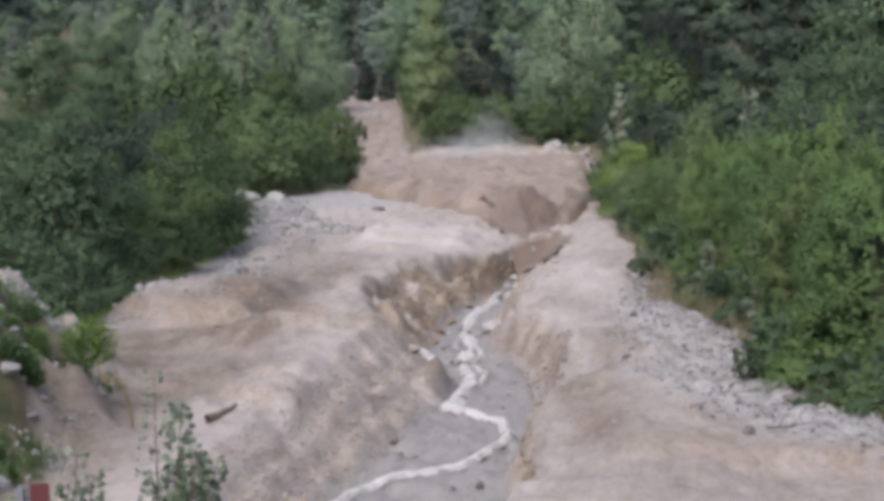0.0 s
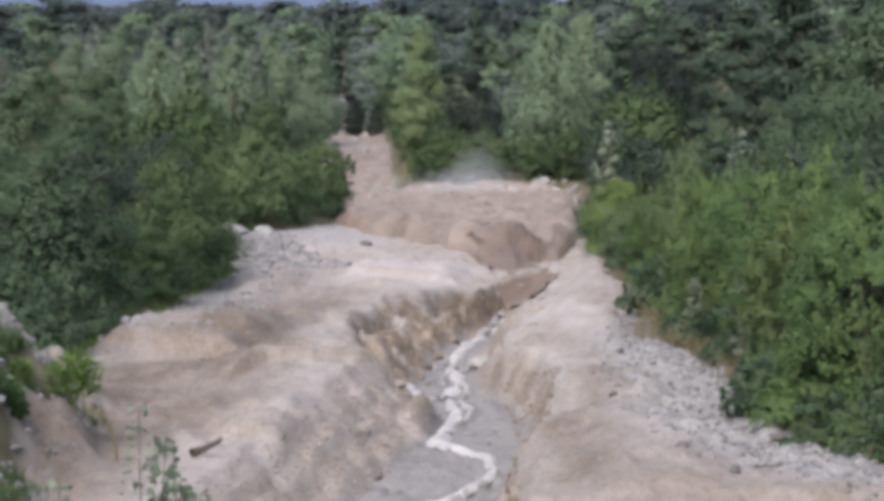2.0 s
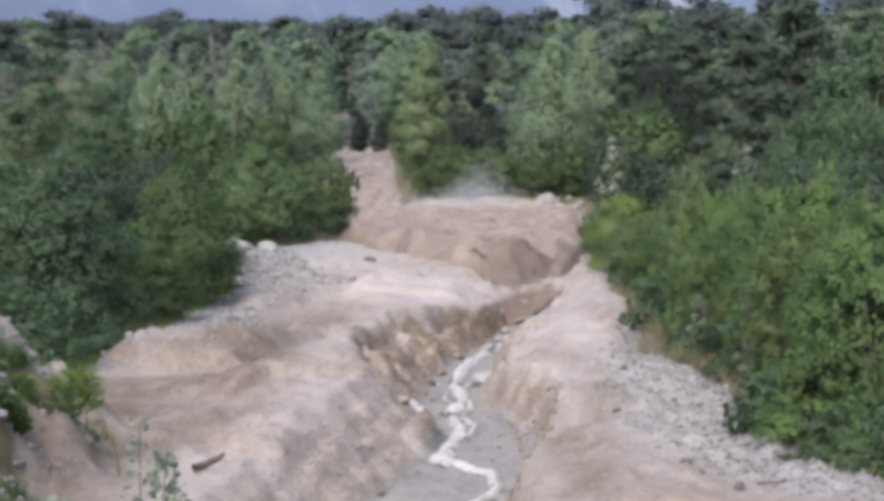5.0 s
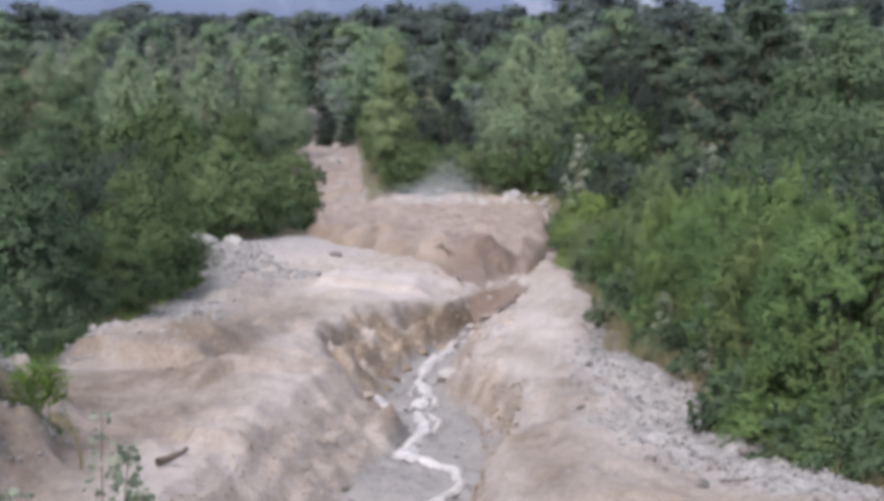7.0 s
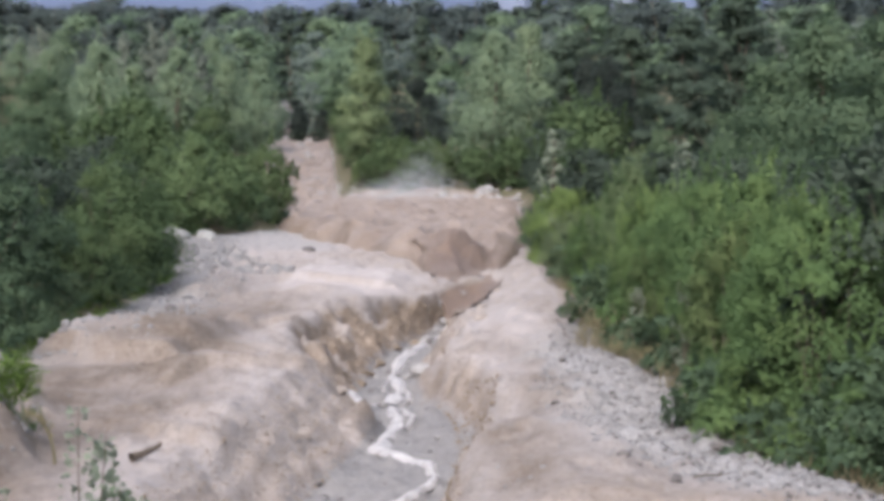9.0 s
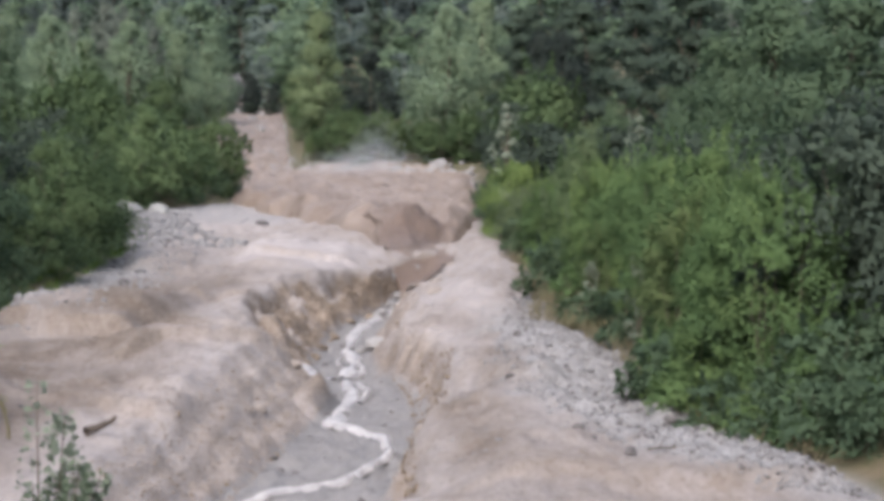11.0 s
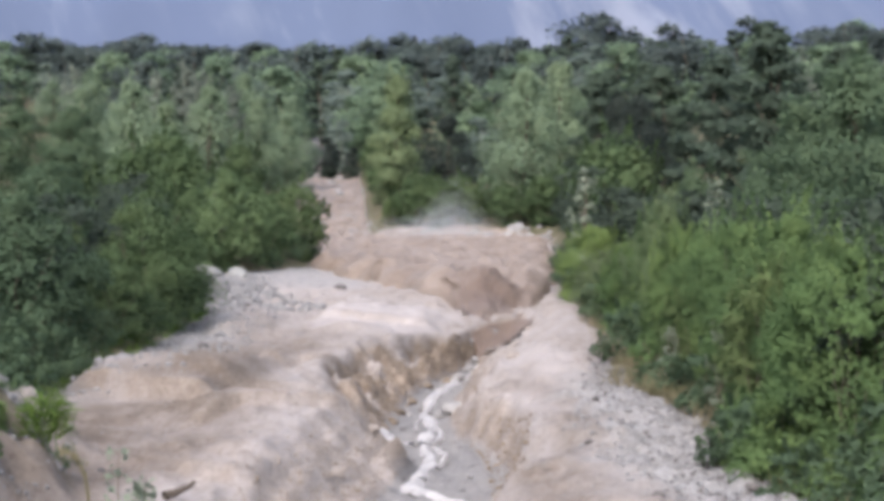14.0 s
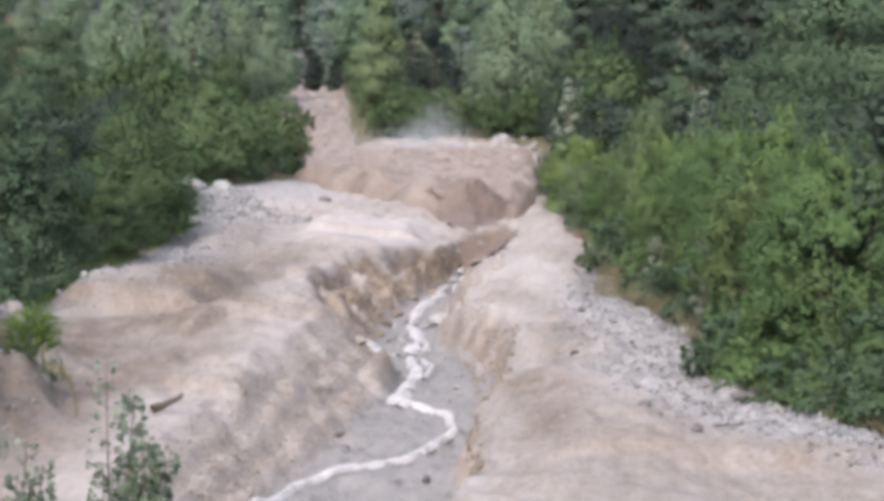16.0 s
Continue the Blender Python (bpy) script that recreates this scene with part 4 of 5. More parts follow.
# head of the channel
for row in (("ash", 6.3, 150, 14.0, 1.2), ("ash", 10.2, 158, 15.2), ("oak", 0.5, 163, 13.8, 1.2), ("yellow", -4.2, 168, 14.6, 1.25), ("pine", 0.9, 215, 22.4, 0.8), ("tree", 4.8, 205, 18.5),
            ("dark", -2.6, 150, 4.9), ("dark", -0.2, 149, 4.4), ("dark", 2.4, 151, 4.0), ("willow", -4.3, 152, 4.6), ("dark", 5.4, 147, 4.2), ("dark", 8.0, 145, 5.0), ("oak", -15.2, 236, 12.0, 1.3), ("tree", -9.8, 236, 15.0),
            ("pine", 14.0, 150, 16.4), ("tree", 19, 160, 17.4)):
    set_plant(*row)
# left side of the channel
for row in (("hedge", -9.4, 57, 4.4, 1.1), ("hedge", -9.4, 51.5, 3.6), ("hedge", -9.7, 62, 4.2), ("dark", -10.9, 46, 4.6), ("dark", -11.9, 62, 5.1), ("dark", -12.8, 69, 5.8), ("tree", -14.5, 56, 7.0), ("tree", -15.5, 70, 7.4),
            ("dark", -14.8, 82, 5.2), ("tree", -17.5, 81, 8.4), ("dark", -11.0, 91, 5.1), ("dark", -9.3, 94.5, 5.0, 0.85), ("dark", -8.0, 100, 4.5, 0.85), ("dark", -9.6, 107, 4.2, 0.7), ("dark", -13.0, 96, 5.4), ("dark", -16.5, 96, 6.6),
            ("tree", -20.5, 96, 9.8), ("tree", -23, 116, 10.6), ("dark", -18.5, 121, 8.0), ("dark", -14.2, 120, 6.4), ("tree", -30, 120, 12.0), ("dark", -13.0, 54, 5.4), ("tree", -12.8, 48, 6.3),
            ("ash", -26, 150, 13.0), ("tree", -33, 160, 15.5), ("dark", -21, 146, 9.5), ("dark", -17, 140, 7.0), ("ash", -22.5, 170, 13.5), ("poplar", -27.5, 192, 16.8), ("poplar", -26.0, 194, 16.0),
            ("ash", -23, 212, 17.0), ("ash", -17.5, 206, 14.0), ("tree", -32, 200, 15.0), ("ash", -36, 185, 14.5), ("tree", -42, 180, 15.5), ("dark", -16.2, 150, 6.0), ("dark", -18.8, 165, 8.0)):
    set_plant(*row)
# undergrowth that closes the foot of the wood at the channel's head
for row in (("dark", -3.6, 157, 4.4), ("dark", -1.2, 160, 5.0), ("dark", 1.6, 158, 5.0), ("dark", 4.0, 156, 5.0), ("dark", 7.2, 153, 5.4), ("dark", 9.8, 148, 5.6), ("dark", 11.5, 140, 5.0), ("dark", -5.2, 176, 6.5), ("dark", -6.8, 195, 7.5), ("dark", -8.2, 215, 9.0), ("shade", -2.6, 176, 8.0), ("shade", -0.8, 171, 7.0), ("shade", -3.6, 187, 9.5), ("shade", -20.5, 227, 6.4), ("shade", -17.5, 226, 6.2), ("shade", -14.5, 226, 6.2), ("shade", -11.8, 227, 6.4), ("shade", -9.2, 227, 7.0),
            ("dark", -12.0, 89, 3.0), ("dark", -14.5, 88, 4.4), ("dark", -16.5, 90, 5.2), ("dark", -11.6, 112, 4.8), ("dark", -15.8, 108, 6.4)):
    set_plant(*row)
# light ashes and poplars added to imitate haze in this part of the wood
for row in (("ash", -24.5, 160, 11.5), ("poplar", -21.0, 176, 13.5), ("ash", -19.0, 182, 13.0), ("poplar", -30.0, 186, 15.5), ("ash", -16.5, 190, 11.5), ("poplar", -24.5, 182, 14.8), ("ash", -34.0, 172, 13.5), ("far", -20.5, 196, 12.0), ("ash", -28.5, 168, 12.5)):
    set_plant(*row)
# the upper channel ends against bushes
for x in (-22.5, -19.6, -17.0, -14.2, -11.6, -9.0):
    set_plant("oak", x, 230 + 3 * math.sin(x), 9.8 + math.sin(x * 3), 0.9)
# very dark shrubs; most are added to imitate deep shade in the thicket's gaps
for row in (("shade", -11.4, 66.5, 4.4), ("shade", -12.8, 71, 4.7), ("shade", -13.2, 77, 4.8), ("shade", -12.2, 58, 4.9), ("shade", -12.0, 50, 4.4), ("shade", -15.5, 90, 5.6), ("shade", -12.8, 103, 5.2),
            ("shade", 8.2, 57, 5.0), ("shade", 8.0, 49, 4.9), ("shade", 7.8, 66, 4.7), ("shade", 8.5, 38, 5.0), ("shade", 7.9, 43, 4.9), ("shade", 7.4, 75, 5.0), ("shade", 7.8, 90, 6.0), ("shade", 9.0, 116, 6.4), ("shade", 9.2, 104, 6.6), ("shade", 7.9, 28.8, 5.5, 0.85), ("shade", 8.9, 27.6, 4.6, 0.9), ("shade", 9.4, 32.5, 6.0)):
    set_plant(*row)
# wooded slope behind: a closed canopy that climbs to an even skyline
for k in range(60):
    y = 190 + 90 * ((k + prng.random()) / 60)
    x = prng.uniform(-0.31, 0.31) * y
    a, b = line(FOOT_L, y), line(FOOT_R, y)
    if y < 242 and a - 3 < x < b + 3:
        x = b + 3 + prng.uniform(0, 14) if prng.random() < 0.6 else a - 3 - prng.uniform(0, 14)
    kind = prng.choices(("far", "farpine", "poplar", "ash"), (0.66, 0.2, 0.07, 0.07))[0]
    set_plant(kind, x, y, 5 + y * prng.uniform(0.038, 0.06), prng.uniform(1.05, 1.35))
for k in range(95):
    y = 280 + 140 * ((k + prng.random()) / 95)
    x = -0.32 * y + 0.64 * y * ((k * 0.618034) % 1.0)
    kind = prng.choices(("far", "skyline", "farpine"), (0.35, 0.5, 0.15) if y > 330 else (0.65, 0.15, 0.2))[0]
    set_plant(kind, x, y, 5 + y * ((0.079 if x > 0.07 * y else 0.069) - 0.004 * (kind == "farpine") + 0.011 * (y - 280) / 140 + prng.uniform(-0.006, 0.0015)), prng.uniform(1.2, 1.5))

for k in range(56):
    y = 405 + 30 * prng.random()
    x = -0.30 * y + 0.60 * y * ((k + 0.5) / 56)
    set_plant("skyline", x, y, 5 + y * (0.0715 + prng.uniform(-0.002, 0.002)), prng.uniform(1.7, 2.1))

# ---------------------------------------------------------------- rocks that stand out
for x, y, r in ((-11.3, 87.0, 0.8), (-9.9, 86.0, 0.62)):
    rock(x, y, r, "large pale grey boulder below the shrubs", BOULDER, flat=0.6, name="boulder")
rock(-6.9, 51.4, 0.2, "dark stone lying on the pale sediment", DARK_ROCK, 0.8)
rock(-4.4, 76.4, 0.3, "dark stone lying on the pale sediment", DARK_ROCK, 0.7)
rock(0.25, 48.6, 0.46, "smooth pale boulder in the gully", flat=0.55, name="boulder")


def flush_unused():
    """Drop prototypes that were never set out."""
    for lib in LIB.values():
        for src in lib:
            if src.name not in FIRST:
                for o in (*src.children_recursive, src):
                    bpy.data.objects.remove(o)



# ---------------------------------------------------------------- undergrowth along both edges of the channel
for y in (26.2, 29.5, 32.6, 36.8, 40.0, 43.2, 46.6, 50.2, 54.5, 59.0, 63.5, 69.5, 76.0, 84.0, 92.0):
    set_plant_h("low", float(line(FOOT_R, y)) + 0.75 + prng.uniform(-0.15, 0.5), y, prng.uniform(0.8, 1.7))
for y in (38.0, 40.5, 42.5, 44.5, 47, 49.5, 52, 55, 58, 61.5, 65.0, 68.5, 72.5, 93.5, 97.5, 102, 107):
    set_plant_h("low_dark", float(line(FOOT_L, y)) - 0.75 - prng.uniform(-0.1, 0.5), y, prng.uniform(0.8, 1.7))
for x, y, h in ((-10.2, 40.5, 1.7), (-11.6, 43.0, 2.6), (-12.8, 47.0, 3.6), (-11.4, 40.0, 1.6), (-9.8, 43.8, 2.1), (-12.6, 41.5, 2.4), (-8.9, 36.5, 1.0)):
    set_plant_h("dark" if h > 2 else "low_dark", x, y, h, 1.0 if h < 2 else 1.3)


for x, y, h in ((7.4, 24.4, 0.8), (8.4, 25.0, 1.2), (9.6, 25.6, 1.5), (8.0, 23.4, 0.7), (5.2, 27.6, 1.2), (5.4, 29.3, 1.5), (5.7, 26.3, 1.1), (5.35, 31.2, 1.6), (6.9, 26.6, 1.5), (7.8, 27.6, 2.0), (8.7, 27.0, 1.8), (7.5, 25.6, 0.9), (6.4, 25.6, 0.7), (9.4, 28.0, 2.2)):
    set_plant_h("low", x, y, h, 1.1)
for x, y, h in ((6.6, 25.2, 0.6), (7.0, 25.9, 0.9), (6.2, 25.9, 0.7), (7.4, 25.2, 0.8), (6.9, 24.6, 0.5), (7.6, 26.4, 1.4), (6.5, 26.6, 1.1), (8.2, 26.2, 1.6), (4.85, 27.7, 1.0), (4.95, 28.7, 1.3), (5.3, 26.9, 1.0), (5.75, 26.2, 0.9), (5.0, 29.8, 1.3), (6.2, 25.4, 0.6)):
    set_plant_h("low", x, y, h, 0.9)


def tufts(name, spots, blades, length, material, label, seed):
    """Many fine blades in tufts, as one mesh."""
    rng = np.random.default_rng(seed)
    base = np.array([(x, y, height(x, y)) for x, y in spots])
    n = len(base) * blades
    ids = np.repeat(np.arange(len(base)), blades)
    lean = rng.normal(size=(n, 3)) * np.array([0.45, 0.45, 0.1]) + np.array([0, 0, 1.0])
    ln = length * rng.uniform(0.5, 1.3, n)
    lean /= np.linalg.norm(lean, axis=1, keepdims=True)
    foot = base[ids] + rng.normal(size=(n, 3)) * np.array([0.10, 0.10, 0.0])
    me = leaves_mesh(name, foot + lean * (ln * 0.5)[:, None], lean, rng.normal(size=(n, 3)), ln, np.full(n, 0.022))
    me.materials.append(material)
    return tagged(new(name, me), label, "grass", kind="stuff")


srng = random.Random(8)
spots = []
while len(spots) < 230:
    y = srng.uniform(18.5, 31)
    x = float(np.interp(y, (18, 24, 30, 36), (-5.9, -5.8, -6.3, -7.2))) - srng.uniform(0, 2.6)
    if vnoise(np.array([x / 1.1]), np.array([y / 1.1]), 5)[0] > -0.12:
        spots.append((x, y))
tufts("grass", spots, 18, 0.26, LEAF_HEDGE, "green grass and weeds on the stony berm", 1)
spots = [(float(line(FOOT_R, y)) + srng.uniform(-0.1, 0.9), y) for y in [srng.uniform(24.5, 60) for _ in range(130)]]
spots += [(srng.uniform(6.0, 8.5), srng.uniform(24.5, 28)) for _ in range(30)]
tufts("dry_grass", spots, 18, 0.4, DRY_GRASS, "dry brownish grass under the shrubs' edge", 2)
spots = [(float(line(FOOT_L, y)) - srng.uniform(0.0, 1.3), y) for y in [srng.uniform(36, 75) for _ in range(170)]]
tufts("grass", spots, 18, 0.35, GRASS, "green grass under the shrubs' edge", 3)


# ---------------------------------------------------------------- weeds and saplings on the near bank
def weed(x, y, h, seed):
    """A leafy tuft of long arching leaves."""
    rng = np.random.default_rng(seed)
    root = tagged(new("weed"), "bright green weed with long pointed leaves on the berm" if h > 0.6 else "small green weed on the stony berm", "plant")
    rnd = random.Random(seed)
    for s in range(6):
        a = s * 1.05 + rnd.uniform(-0.3, 0.3)
        tip = Vector((math.cos(a) * h * 0.42, math.sin(a) * h * 0.42, h * rnd.uniform(0.6, 0.85)))
        part("stem", tubes_mesh("stem", [([Vector((0, 0, -0.05)), tip * 0.5 + Vector((0, 0, h * 0.1)), tip], [0.012, 0.008, 0.003])], 4), GRASS, root)
    n = int(150 + 330 * h)
    f = rng.uniform(0.1, 1, n) ** 0.7
    a = rng.uniform(0, 2 * np.pi, n)
    pos = np.stack([np.cos(a) * f * h * 0.5, np.sin(a) * f * h * 0.5, h * (0.2 + 0.7 * rng.uniform(0, 1, n) * (1.2 - 0.5 * f))], 1)
    axis = np.stack([np.cos(a), np.sin(a), rng.normal(0.55, 0.45, n)], 1)
    part("foliage", leaves_mesh("foliage", pos, axis, rng.normal(size=(n, 3)) * 0.4 + np.array([0, 0, 1]), h * 0.34 * rng.uniform(0.6, 1.3, n), np.full(n, 0.035)), GRASS if h > 0.6 else LEAF_ALDER, root)
    root.matrix_basis = pose(x, y, height(x, y) - 0.02, 0, 0, seed * 40)
    return root


weed(-6.4, 28.9, 0.95, 1)
weed(-6.7, 26.0, 0.5, 2)
weed(-6.5, 23.4, 0.42, 3)
weed(-7.2, 28.6, 0.5, 4)
weed(-6.3, 21.6, 0.4, 5)
for k in range(11):
    y = srng.uniform(19.5, 29.5)
    weed(float(np.interp(y, (18, 24, 30, 36), (-6.0, -6.0, -6.5, -7.4))) - srng.uniform(0, 1.6), y, srng.uniform(0.22, 0.45), 10 + k)


def sapling(x, y, h, seed, shoots):
    """A young poplar: upright shoots with round leaves on stalks."""
    rng = np.random.default_rng(seed)
    rnd = random.Random(seed)
    root = tagged(new("poplar_sapling"), "young poplar sapling with round grey-green leaves on the near bank", "sapling", "saplings on the near bank")
    for dx, dy, top, leaves in shoots:
        foot = Vector((dx * 0.15, dy * 0.15, -0.05))
        tip = Vector((dx, dy, h * top))
        bend = Vector((rnd.uniform(-0.04, 0.04), rnd.uniform(-0.04, 0.04), 0))
        pts = [foot.lerp(tip, k / 6) + bend * math.sin(math.pi * k / 6) for k in range(7)]
        stem = part("stem", tubes_mesh("stem", [(pts, [0.011 - 0.0013 * k for k in range(7)])], 5), BARK, root)
        leaves = int(leaves * 1.3)
        f = rng.uniform(0.22, 1.0, leaves)
        along = np.array([tuple(pts[min(6, int(v * 6))].lerp(pts[min(6, int(v * 6) + 1)], v * 6 % 1)) for v in f])
        a = rng.uniform(0, 2 * np.pi, leaves)
        reach = 0.03 + 0.2 * (1 - f) * rng.uniform(0.3, 1, leaves) + 0.02
        out = np.stack([np.cos(a), np.sin(a), rng.normal(0.15, 0.3, leaves)], 1)
        pos = along + out * reach[:, None]
        ln = 0.057 * rng.uniform(0.6, 1.25, leaves)
        part("foliage", leaves_mesh("foliage", pos, out + rng.normal(size=(leaves, 3)) * 0.4, rng.normal(size=(leaves, 3)) * 0.8 + np.array([0, -0.4, 0.6]), ln, ln * 0.85), LEAF_POPLAR, root)
    root.matrix_basis = pose(x, y, height(x, y), 0, 0, 0)
    return root


LEAF_POPLAR = mat_leaf("leaf_poplar", (0.075, 0.105, 0.065), (0.18, 0.22, 0.145), (0.31, 0.34, 0.27))
zs = height(-1.95, 11.0)
sapling(-1.95, 11.0, 3.90 - zs, 3, ((-0.06, 0.0, 1.0, 90), (0.10, 0.04, 0.88, 130), (0.20, -0.05, 0.68, 170), (0.31, 0.08, 0.62, 110), (-0.08, -0.06, 0.6, 90), (0.14, 0.1, 0.72, 170), (0.02, 0.12, 0.62, 150), (0.25, 0.1, 0.55, 130), (0.08, -0.1, 0.5, 120)))
sapling(-2.5, 11.0, 3.42 - height(-2.5, 11.0), 4, ((0.0, 0.0, 1.0, 80), (0.09, 0.03, 0.85, 100), (-0.07, 0.05, 0.8, 80), (0.04, -0.06, 0.7, 90)))
sapling(-2.85, 10.6, 3.25 - height(-2.85, 10.6), 5, ((0.0, 0.0, 1.0, 40), (0.09, 0.03, 0.8, 40), (-0.12, 0.05, 0.9, 40)))


def marker(x, y, top):
    """A short marker: a red panel on a pale post."""
    z = height(x, y)
    root = tagged(new("marker_post"), "small pale marker post with a dark red panel", "marker post")
    for name, sx, sy, z0, z1, dx, mat in (("post", 0.05, 0.05, -0.1, top - z - 0.02, -0.13, WHITE_PAINT), ("panel", 0.13, 0.02, top - z - 0.22, top - z, 0.0, RED_PAINT), ("bracket", 0.1, 0.015, top - z - 0.12, top - z - 0.09, -0.08, WHITE_PAINT)):
        bm = bmesh.new()
        bmesh.ops.create_cube(bm, size=1)
        bmesh.ops.scale(bm, vec=(sx, sy, z1 - z0), verts=bm.verts)
        bmesh.ops.translate(bm, vec=(dx, 0.03 if name == "bracket" else 0, (z0 + z1) / 2), verts=bm.verts)
        bmesh.ops.bevel(bm, geom=bm.edges[:], offset=0.004, segments=2, affect="EDGES")
        part(name, bm, mat, root)
    root.matrix_basis = pose(x, y, z)


marker(-2.98, 11.95, 3.06)

def stick(x, y, length, turn, tilt, r, label, name="driftwood"):
    """A weathered branch: a bent tapered stem with two snags."""
    rnd = random.Random(int(x * 100 + y))
    n = 7
    pts = [Vector(((k / (n - 1) - 0.5) * length, rnd.gauss(0, 0.03) * length, rnd.gauss(0, 0.02) * length)) for k in range(n)]
    paths = [(pts, [r * (1 - 0.1 * k) for k in range(n)])]
    for k in (2, 4) if r < 0.05 else ():
        paths.append(([pts[k], pts[k] + Vector((0.12, 0.1 * (-1) ** k, 0.12)) * length, pts[k] + Vector((0.2, 0.2 * (-1) ** k, 0.15)) * length], [r * 0.6, r * 0.4, r * 0.15]))
    me = tubes_mesh(name, paths, 6)
    me.materials.append(WOOD)
    ob = new(name, me)
    ob.matrix_world = pose(x, y, height(x, y) + r * 0.8 + abs(math.sin(radians(tilt))) * length * 0.45, 0, tilt, turn)
    return tagged(ob, label, "driftwood", "driftwood on the sediment")


WOOD = mat_plain("old_wood", (0.085, 0.065, 0.05), 0.9, 0.4, 20.0)
# this dark rod is added in place of a dark notch under a ledge
stick(-4.05, 27.6, 0.55, 40, -16, 0.085, "dark bent rod standing in for a dark undercut notch in the sediment")
for x, y, ln, turn in ((4.3, 27.6, 0.5, 160), (4.0, 33.4, 0.45, 40), (4.4, 30.2, 0.6, 120), (3.4, 38.2, 0.4, 75), (-5.6, 38.3, 0.35, 20), (3.6, 44.5, 0.5, 100), (4.1, 24.6, 0.55, 12)):
    stick(x, y, ln, turn, -4, 0.018, "thin dry twig lying on the gravel")


def dry_stalk(x, y, h):
    """A bent dry stalk with a few hanging leaves."""
    root = tagged(new("dry_stalk"), "bent dry brownish stalk at the berm's foot", "plant")
    pts = [Vector((-0.32 + 0.42 * math.sin(k / 7 * 1.5), 0, h * math.cos(k / 7 * 1.5))) for k in range(8)][::-1]
    part("stem", tubes_mesh("stem", [(pts, [0.03 - 0.002 * k for k in range(8)])], 6), DRY_GRASS, root)
    rng = np.random.default_rng(4)
    n = 40
    f = rng.uniform(0.2, 1, n) * 6.9
    pos = np.array([tuple(pts[int(v)].lerp(pts[int(v) + 1], v % 1)) for v in f]) + rng.normal(size=(n, 3)) * 0.04
    part("foliage", leaves_mesh("foliage", pos, rng.normal(size=(n, 3)) + np.array([0, 0, -1.0]), rng.normal(size=(n, 3)), np.full(n, 0.16), np.full(n, 0.03)), DRY_GRASS, root)
    root.matrix_basis = pose(x, y, height(x, y))


dry_stalk(-5.5, 27.4, 0.85)

# ---------------------------------------------------------------- loose stones
CLOD = mat_rock("clod", (0.110, 0.082, 0.057), (0.225, 0.180, 0.138))
for x, y, r in ((3.05, 25.9, 0.11), (3.55, 24.3, 0.13), (3.05, 36.6, 0.09), (2.45, 31.0, 0.08), (3.2, 25.4, 0.07), (4.6, 27.2, 0.12), (-6.3, 50.0, 0.1), (-5.9, 48.6, 0.08), (-1.6, 30.6, 0.09), (-1.45, 29.6, 0.1), (-1.2, 29.9, 0.07), (-4.9, 40.4, 0.08), (-5.9, 31.0, 0.08)):
    rock(x, y, r, "small dark stone lying on the sediment", DARK_ROCK, 0.75, sink=0.2)
for x, y, r in ((0.5, 57.5, 0.22), (0.8, 59, 0.2), (1.1, 60, 0.25), (1.4, 61.5, 0.22), (0.9, 61, 0.15), (1.7, 62.5, 0.2), (0.3, 56.5, 0.16), (-0.1, 54, 0.15), (1.3, 59.2, 0.14), (-0.95, 49, 0.14), (-0.15, 47.5, 0.14), (-0.9, 43.5, 0.12), (0.5, 36.2, 0.09), (-0.9, 51.5, 0.1)):
    rock(x, y, r, "wet pale stone in the gully bed", flat=0.65, sink=0.2)
for x, y, r in ((1.0, 30.2, 0.32), (-1.6, 39.0, 0.22), (-2.0, 33.2, 0.24), (2.0, 52.5, 0.3), (-2.4, 45.0, 0.24), (1.9, 49.0, 0.28), (2.8, 60.0, 0.3)):
    rock(x, y, r, "slumped block of pale sediment on the gully rim", BANK, flat=0.55, name="sediment_block", sink=0.72)
for x, y, r in ((-1.35, 46.2, 0.22), (-1.25, 49.6, 0.26), (-0.95, 52.2, 0.2), (-0.5, 54.6, 0.24), (0.1, 56.6, 0.2), (-1.5, 44.2, 0.18)):
    rock(x, y, r, "slumped block of brown sediment at the cut bank's foot", CLOD, flat=0.6, name="sediment_block", sink=0.5)
for k in range(26):
    rock(2.6 + 5.8 * srng.random(), 136 + 8 * srng.random(), srng.uniform(0.25, 0.6), "pale grey block at the head of the channel", flat=0.7)
for k in range(14):
    rock(srng.uniform(-18, -11), srng.uniform(195, 232), srng.uniform(0.3, 0.7), "pale brown block in the upper channel", flat=0.7)
for k in range(12):
    y = srng.uniform(20.5, 30)
    rock(float(np.interp(y, (18, 24, 30, 36), (-6.1, -6.0, -6.4, -7.4))) - srng.uniform(0.0, 1.6), y, srng.uniform(0.08, 0.2), "grey stone among weeds on the berm", SHINGLE, flat=0.7)
for k in range(10):
    y = srng.uniform(70, 88)
    rock(float(line(FOOT_L, y)) + srng.uniform(0.3, 2.4), y, srng.uniform(0.15, 0.35), "grey stone on the gravel below the shrubs", flat=0.7)




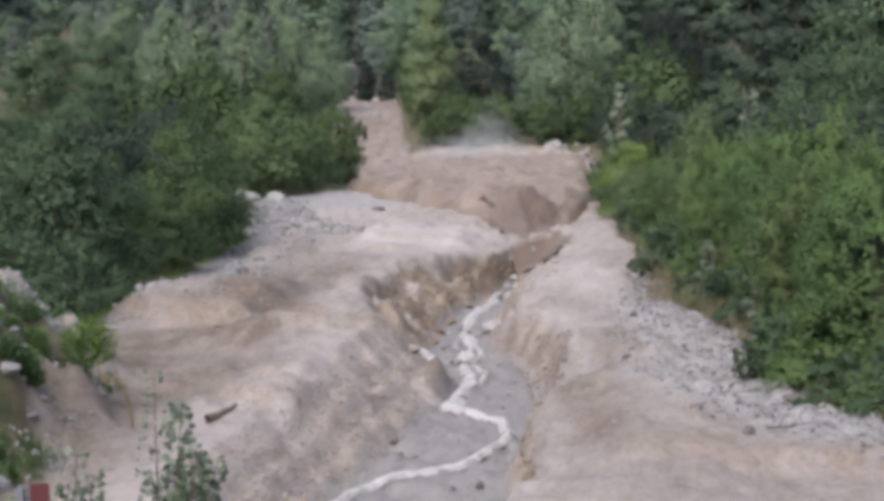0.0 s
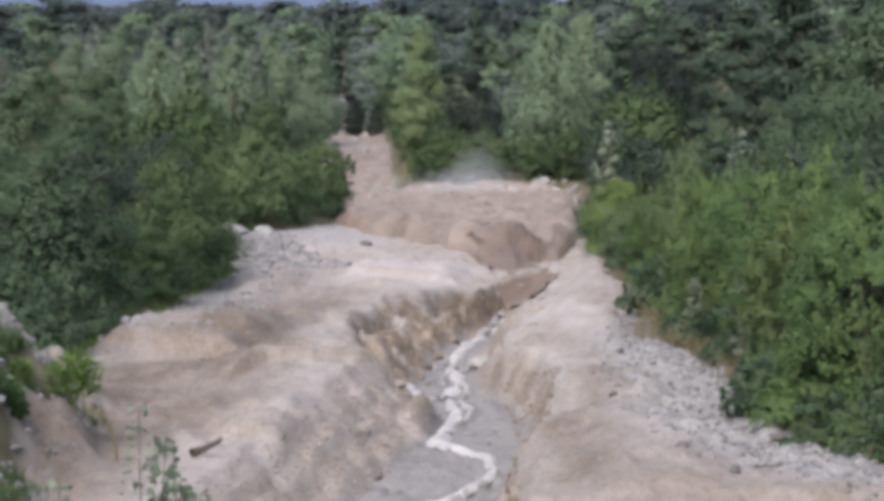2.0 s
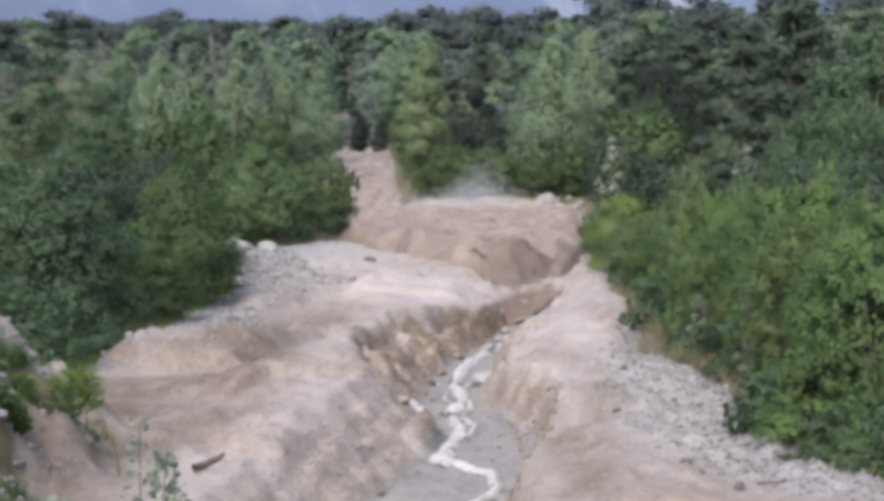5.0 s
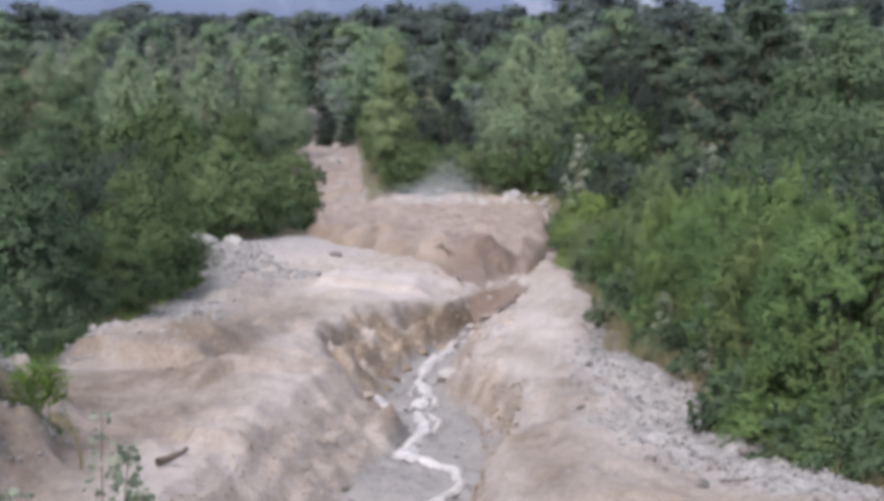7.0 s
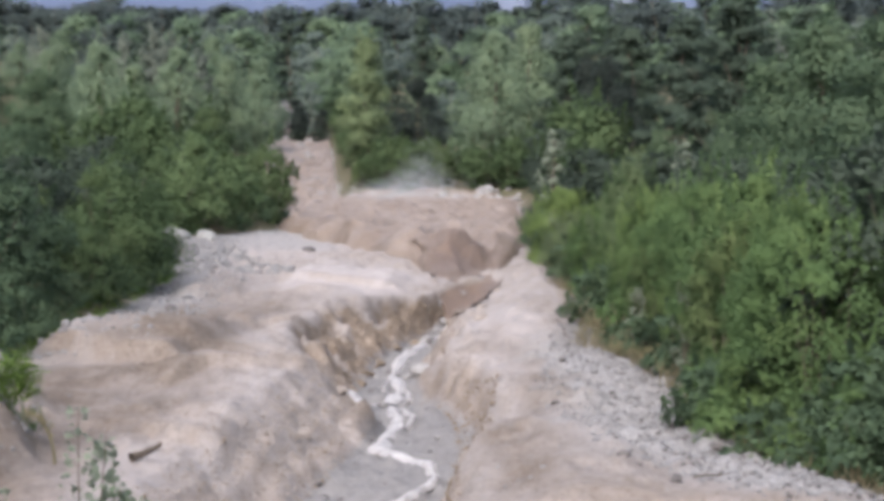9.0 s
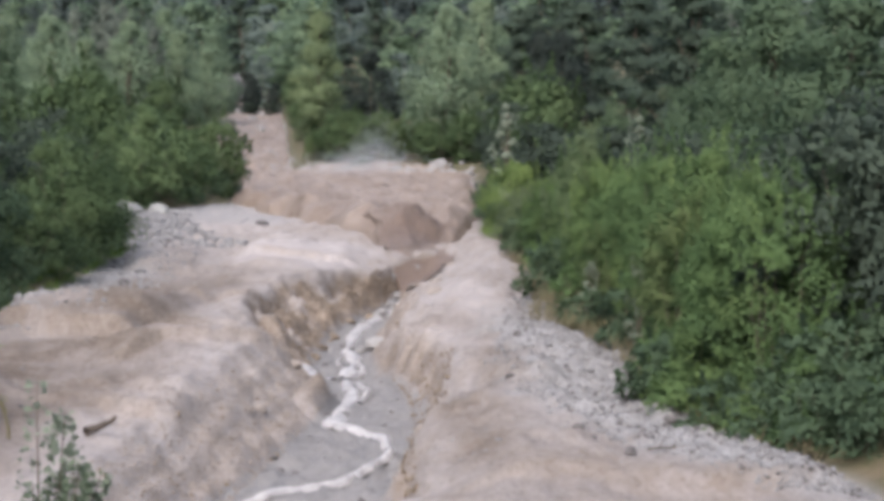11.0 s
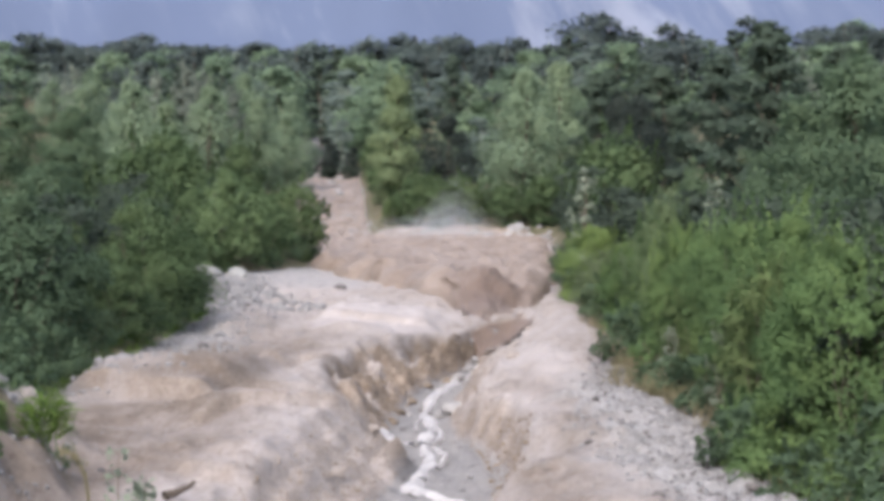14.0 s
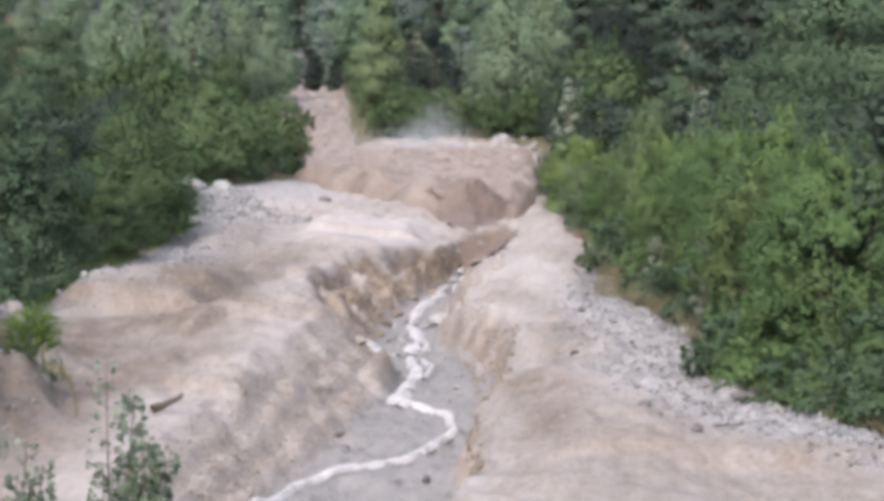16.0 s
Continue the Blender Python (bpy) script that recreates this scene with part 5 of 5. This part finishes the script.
def pebbles(name, n, area, label, seed, smallest=0.02, largest=0.07, material=SHINGLE):
    """Loose gravel as one mesh of many faceted stones."""
    rng = np.random.default_rng(seed)
    bm = bmesh.new()
    bmesh.ops.create_icosphere(bm, subdivisions=1, radius=1)
    unit = np.array([v.co[:] for v in bm.verts])
    tris = np.array([[v.index for v in f.verts] for f in bm.faces])
    bm.free()
    pts = area(rng, n)
    zz = terrain(pts[:, 0], pts[:, 1])[0]
    size = smallest + (largest - smallest) * rng.beta(1.0, 4.0, n)
    shape = unit[None] * rng.uniform(0.65, 1.2, (n, len(unit), 1)) * (size[:, None, None] * rng.uniform(0.6, 1.3, (n, 1, 3)))
    co = (shape + np.stack([pts[:, 0], pts[:, 1], zz + size * 0.25], 1)[:, None]).reshape(-1, 3)
    faces = (tris[None] + (np.arange(n) * len(unit))[:, None, None]).reshape(-1, 3)
    me = bpy.data.meshes.new(name)
    me.vertices.add(len(co))
    me.vertices.foreach_set("co", co.ravel())
    me.loops.add(faces.size)
    me.loops.foreach_set("vertex_index", faces.ravel())
    me.polygons.add(len(faces))
    me.polygons.foreach_set("loop_start", np.arange(len(faces)) * 3)
    me.update(calc_edges=True)
    me.materials.append(material)
    tagged(new(name, me), label, "gravel", kind="stuff")


def right_bank(rng, n):
    y = 22.5 + 32 * rng.uniform(0, 1, n) ** 1.2
    a, b = line(GRAVEL_R, y), line(FOOT_R, y) + 0.3
    return np.stack([a + (b - a) * rng.beta(1.5, 1.1, n), y], 1)


def left_edge(rng, n):
    y = rng.uniform(40, 88, n)
    return np.stack([line(FOOT_L, y) + 2.6 * rng.uniform(0, 1, n) ** 1.5, y], 1)


def left_mound(rng, n):
    y = rng.uniform(66, 86, n)
    return np.stack([line(FOOT_L, y) + 0.4 + 4.2 * rng.uniform(0, 1, n) ** 1.3, y], 1)


def berm_top(rng, n):
    y = rng.uniform(18, 34, n)
    return np.stack([np.interp(y, (18, 24, 30, 36), (-5.7, -5.7, -6.1, -7.1)) - 3.0 * rng.uniform(0, 1, n), y], 1)


def gully_bed(rng, n):
    y = rng.uniform(24, 60, n)
    return np.stack([line(BED_L, y) + (line(BED_R, y) - line(BED_L, y)) * rng.uniform(0, 1, n), y], 1)


def fill(rng, n):
    y = 23 + 45 * rng.uniform(0, 1, n)
    return np.stack([line(FOOT_L, y) + (line(FOOT_R, y) - line(FOOT_L, y)) * rng.uniform(0, 1, n), y], 1)


STONE_MESHES = []
for k in range(6):
    bm = rock_bm(1.0, 300 + k, 0.7, 1)
    sm = bpy.data.meshes.new("stone")
    bm.to_mesh(sm)
    bm.free()
    sm.materials.append(SHINGLE if k > 1 else DARK_ROCK)
    STONE_MESHES.append(sm)


def stones(n, area, seed, small, large, label, group):
    """Single stones, each an object of its own."""
    rng = np.random.default_rng(seed)
    for (x, y) in area(rng, n):
        k = int(rng.integers(0, 6))
        r = small + (large - small) * rng.random() ** 2.5
        ob = new("stone", STONE_MESHES[k])
        ob.matrix_world = pose(x, y, height(x, y) + r * 0.28, rng.uniform(-20, 20), rng.uniform(-20, 20), rng.uniform(0, 360)) @ Matrix.Diagonal((r, r * rng.uniform(0.7, 1.1), r, 1))
        tagged(ob, label, "stone", group)


stones(150, right_bank, 21, 0.03, 0.09, "angular grey stone on the gravel bank", "stones on the gravel bank")
stones(70, left_edge, 22, 0.07, 0.26, "grey stone on the gravel below the shrubs", "stones below the shrubs")
pebbles("gravel", 1700, left_mound, "grey rubble below the pale boulders", 8, 0.03, 0.24)
stones(38, berm_top, 23, 0.06, 0.2, "grey stone on the weedy berm", "stones on the berm")
stones(40, gully_bed, 24, 0.04, 0.15, "wet grey stone in the gully bed", "stones in the gully")
pebbles("gravel", 4200, right_bank, "grey and pale gravel on the side bank", 1, 0.015, 0.08)
pebbles("dark_gravel", 800, right_bank, "dark grey pebbles among the side bank's gravel", 7, 0.02, 0.08, DARK_ROCK)
pebbles("gravel", 1700, left_edge, "grey gravel below the dark shrubs", 2, 0.03, 0.13)
pebbles("gravel", 700, berm_top, "grey rubble on the berm", 3, 0.03, 0.14)
pebbles("gravel", 500, gully_bed, "wet gravel in the gully bed", 4, 0.015, 0.07)
def gully_wall(rng, n):
    y = 62 - 38 * rng.uniform(0, 1, n) ** 1.7
    pick = rng.uniform(0, 1, n)
    left = (pick < 0.88) & (y > 41)
    f = rng.uniform(0.1, 0.95, n)
    xl = line(RIM_L, y) + (line(BED_L, y) - line(RIM_L, y)) * f
    xr = line(RIM_R, y) + (line(BED_R, y) - line(RIM_R, y)) * f
    return np.stack([np.where(left, xl, xr), y], 1)


pebbles("clods", 3000, gully_wall, "brown clods and stones in the cut gully banks", 6, 0.015, 0.09, CLOD)
def near_bank(rng, n):
    y = 23.5 + 18 * rng.uniform(0, 1, n)
    f = rng.beta(1.6, 1.1, n)
    return np.stack([line(RIM_L, y) + (line(BED_L, y) - line(RIM_L, y)) * f, y], 1)


pebbles("rubble", 3800, near_bank, "loose crumbs of pale sediment on the gully bank", 9, 0.01, 0.055, BANK)
pebbles("rubble", 700, near_bank, "brown crumbs of sediment on the gully bank", 10, 0.012, 0.06, CLOD)
pebbles("gravel", 900, fill, "scattered small stones in the sediment", 5, 0.012, 0.06)

FOAM = ((-1.8, 42.8), (-1.4, 42.1), (-1.0, 41.5), (-0.55, 40.9))
tagged(new("water", ribbon("water", ((-0.35, 46.0), (-0.05, 44.4), (-0.1, 42.8), (-0.5, 41.4)), 0.06, 171)), "thin pale strand of the braided stream", "stream", kind="structure")
for strand, seed in ((((-0.5, 48.2), (-0.75, 46.4), (-0.65, 44.6), (-0.5, 43.0)), 181), (((-0.35, 41.0), (-0.05, 39.8), (0.05, 38.4), (-0.2, 37.2)), 191)):
    tagged(new("water", ribbon("water", strand, 0.055, seed)), "thin pale strand of the braided stream", "stream", kind="structure")
tagged(new("water", ribbon("water", FOAM, 0.27, 151)), "pale foaming side rill entering the stream", "stream", kind="structure")
flush_unused()


def spray(n, seed):
    """Fine droplets hanging over the surge, as one mesh of tiny solids."""
    rng = np.random.default_rng(seed)
    size = 0.0125 * rng.uniform(0.5, 1.3, n)
    x = np.where(rng.uniform(0, 1, n) < 0.65, rng.normal(0.3, 1.5, n), rng.normal(-1.6, 2.2, n))
    y = rng.normal(126, 4.0, n)
    up = 0.25 + np.abs(rng.normal(0, 1.3, n)) * (0.45 + 0.75 * np.exp(-((x - 0.3) / 1.6) ** 2))
    z = SLOPE * y + 0.5 + up
    x = x + 0.12 * up
    unit = np.array([(1, 1, 1), (1, -1, -1), (-1, 1, -1), (-1, -1, 1)], float)
    co = (unit[None] * size[:, None, None] + np.stack([x, y, z], 1)[:, None]).reshape(-1, 3)
    tri = np.array([(0, 1, 2), (0, 2, 3), (0, 3, 1), (1, 3, 2)])
    faces = (tri[None] + 4 * np.arange(n)[:, None, None]).reshape(-1, 3)
    me = bpy.data.meshes.new("spray")
    me.from_pydata(co.tolist(), [], faces.tolist())
    me.materials.append(SPRAY)
    tagged(new("spray", me), "fine pale spray hanging over the surging mud", "spray", kind="stuff")


SPRAY = mat_plain("spray_droplets", (0.50, 0.53, 0.57), 0.5, 0.05, 2.0)
spray(9000, 61)
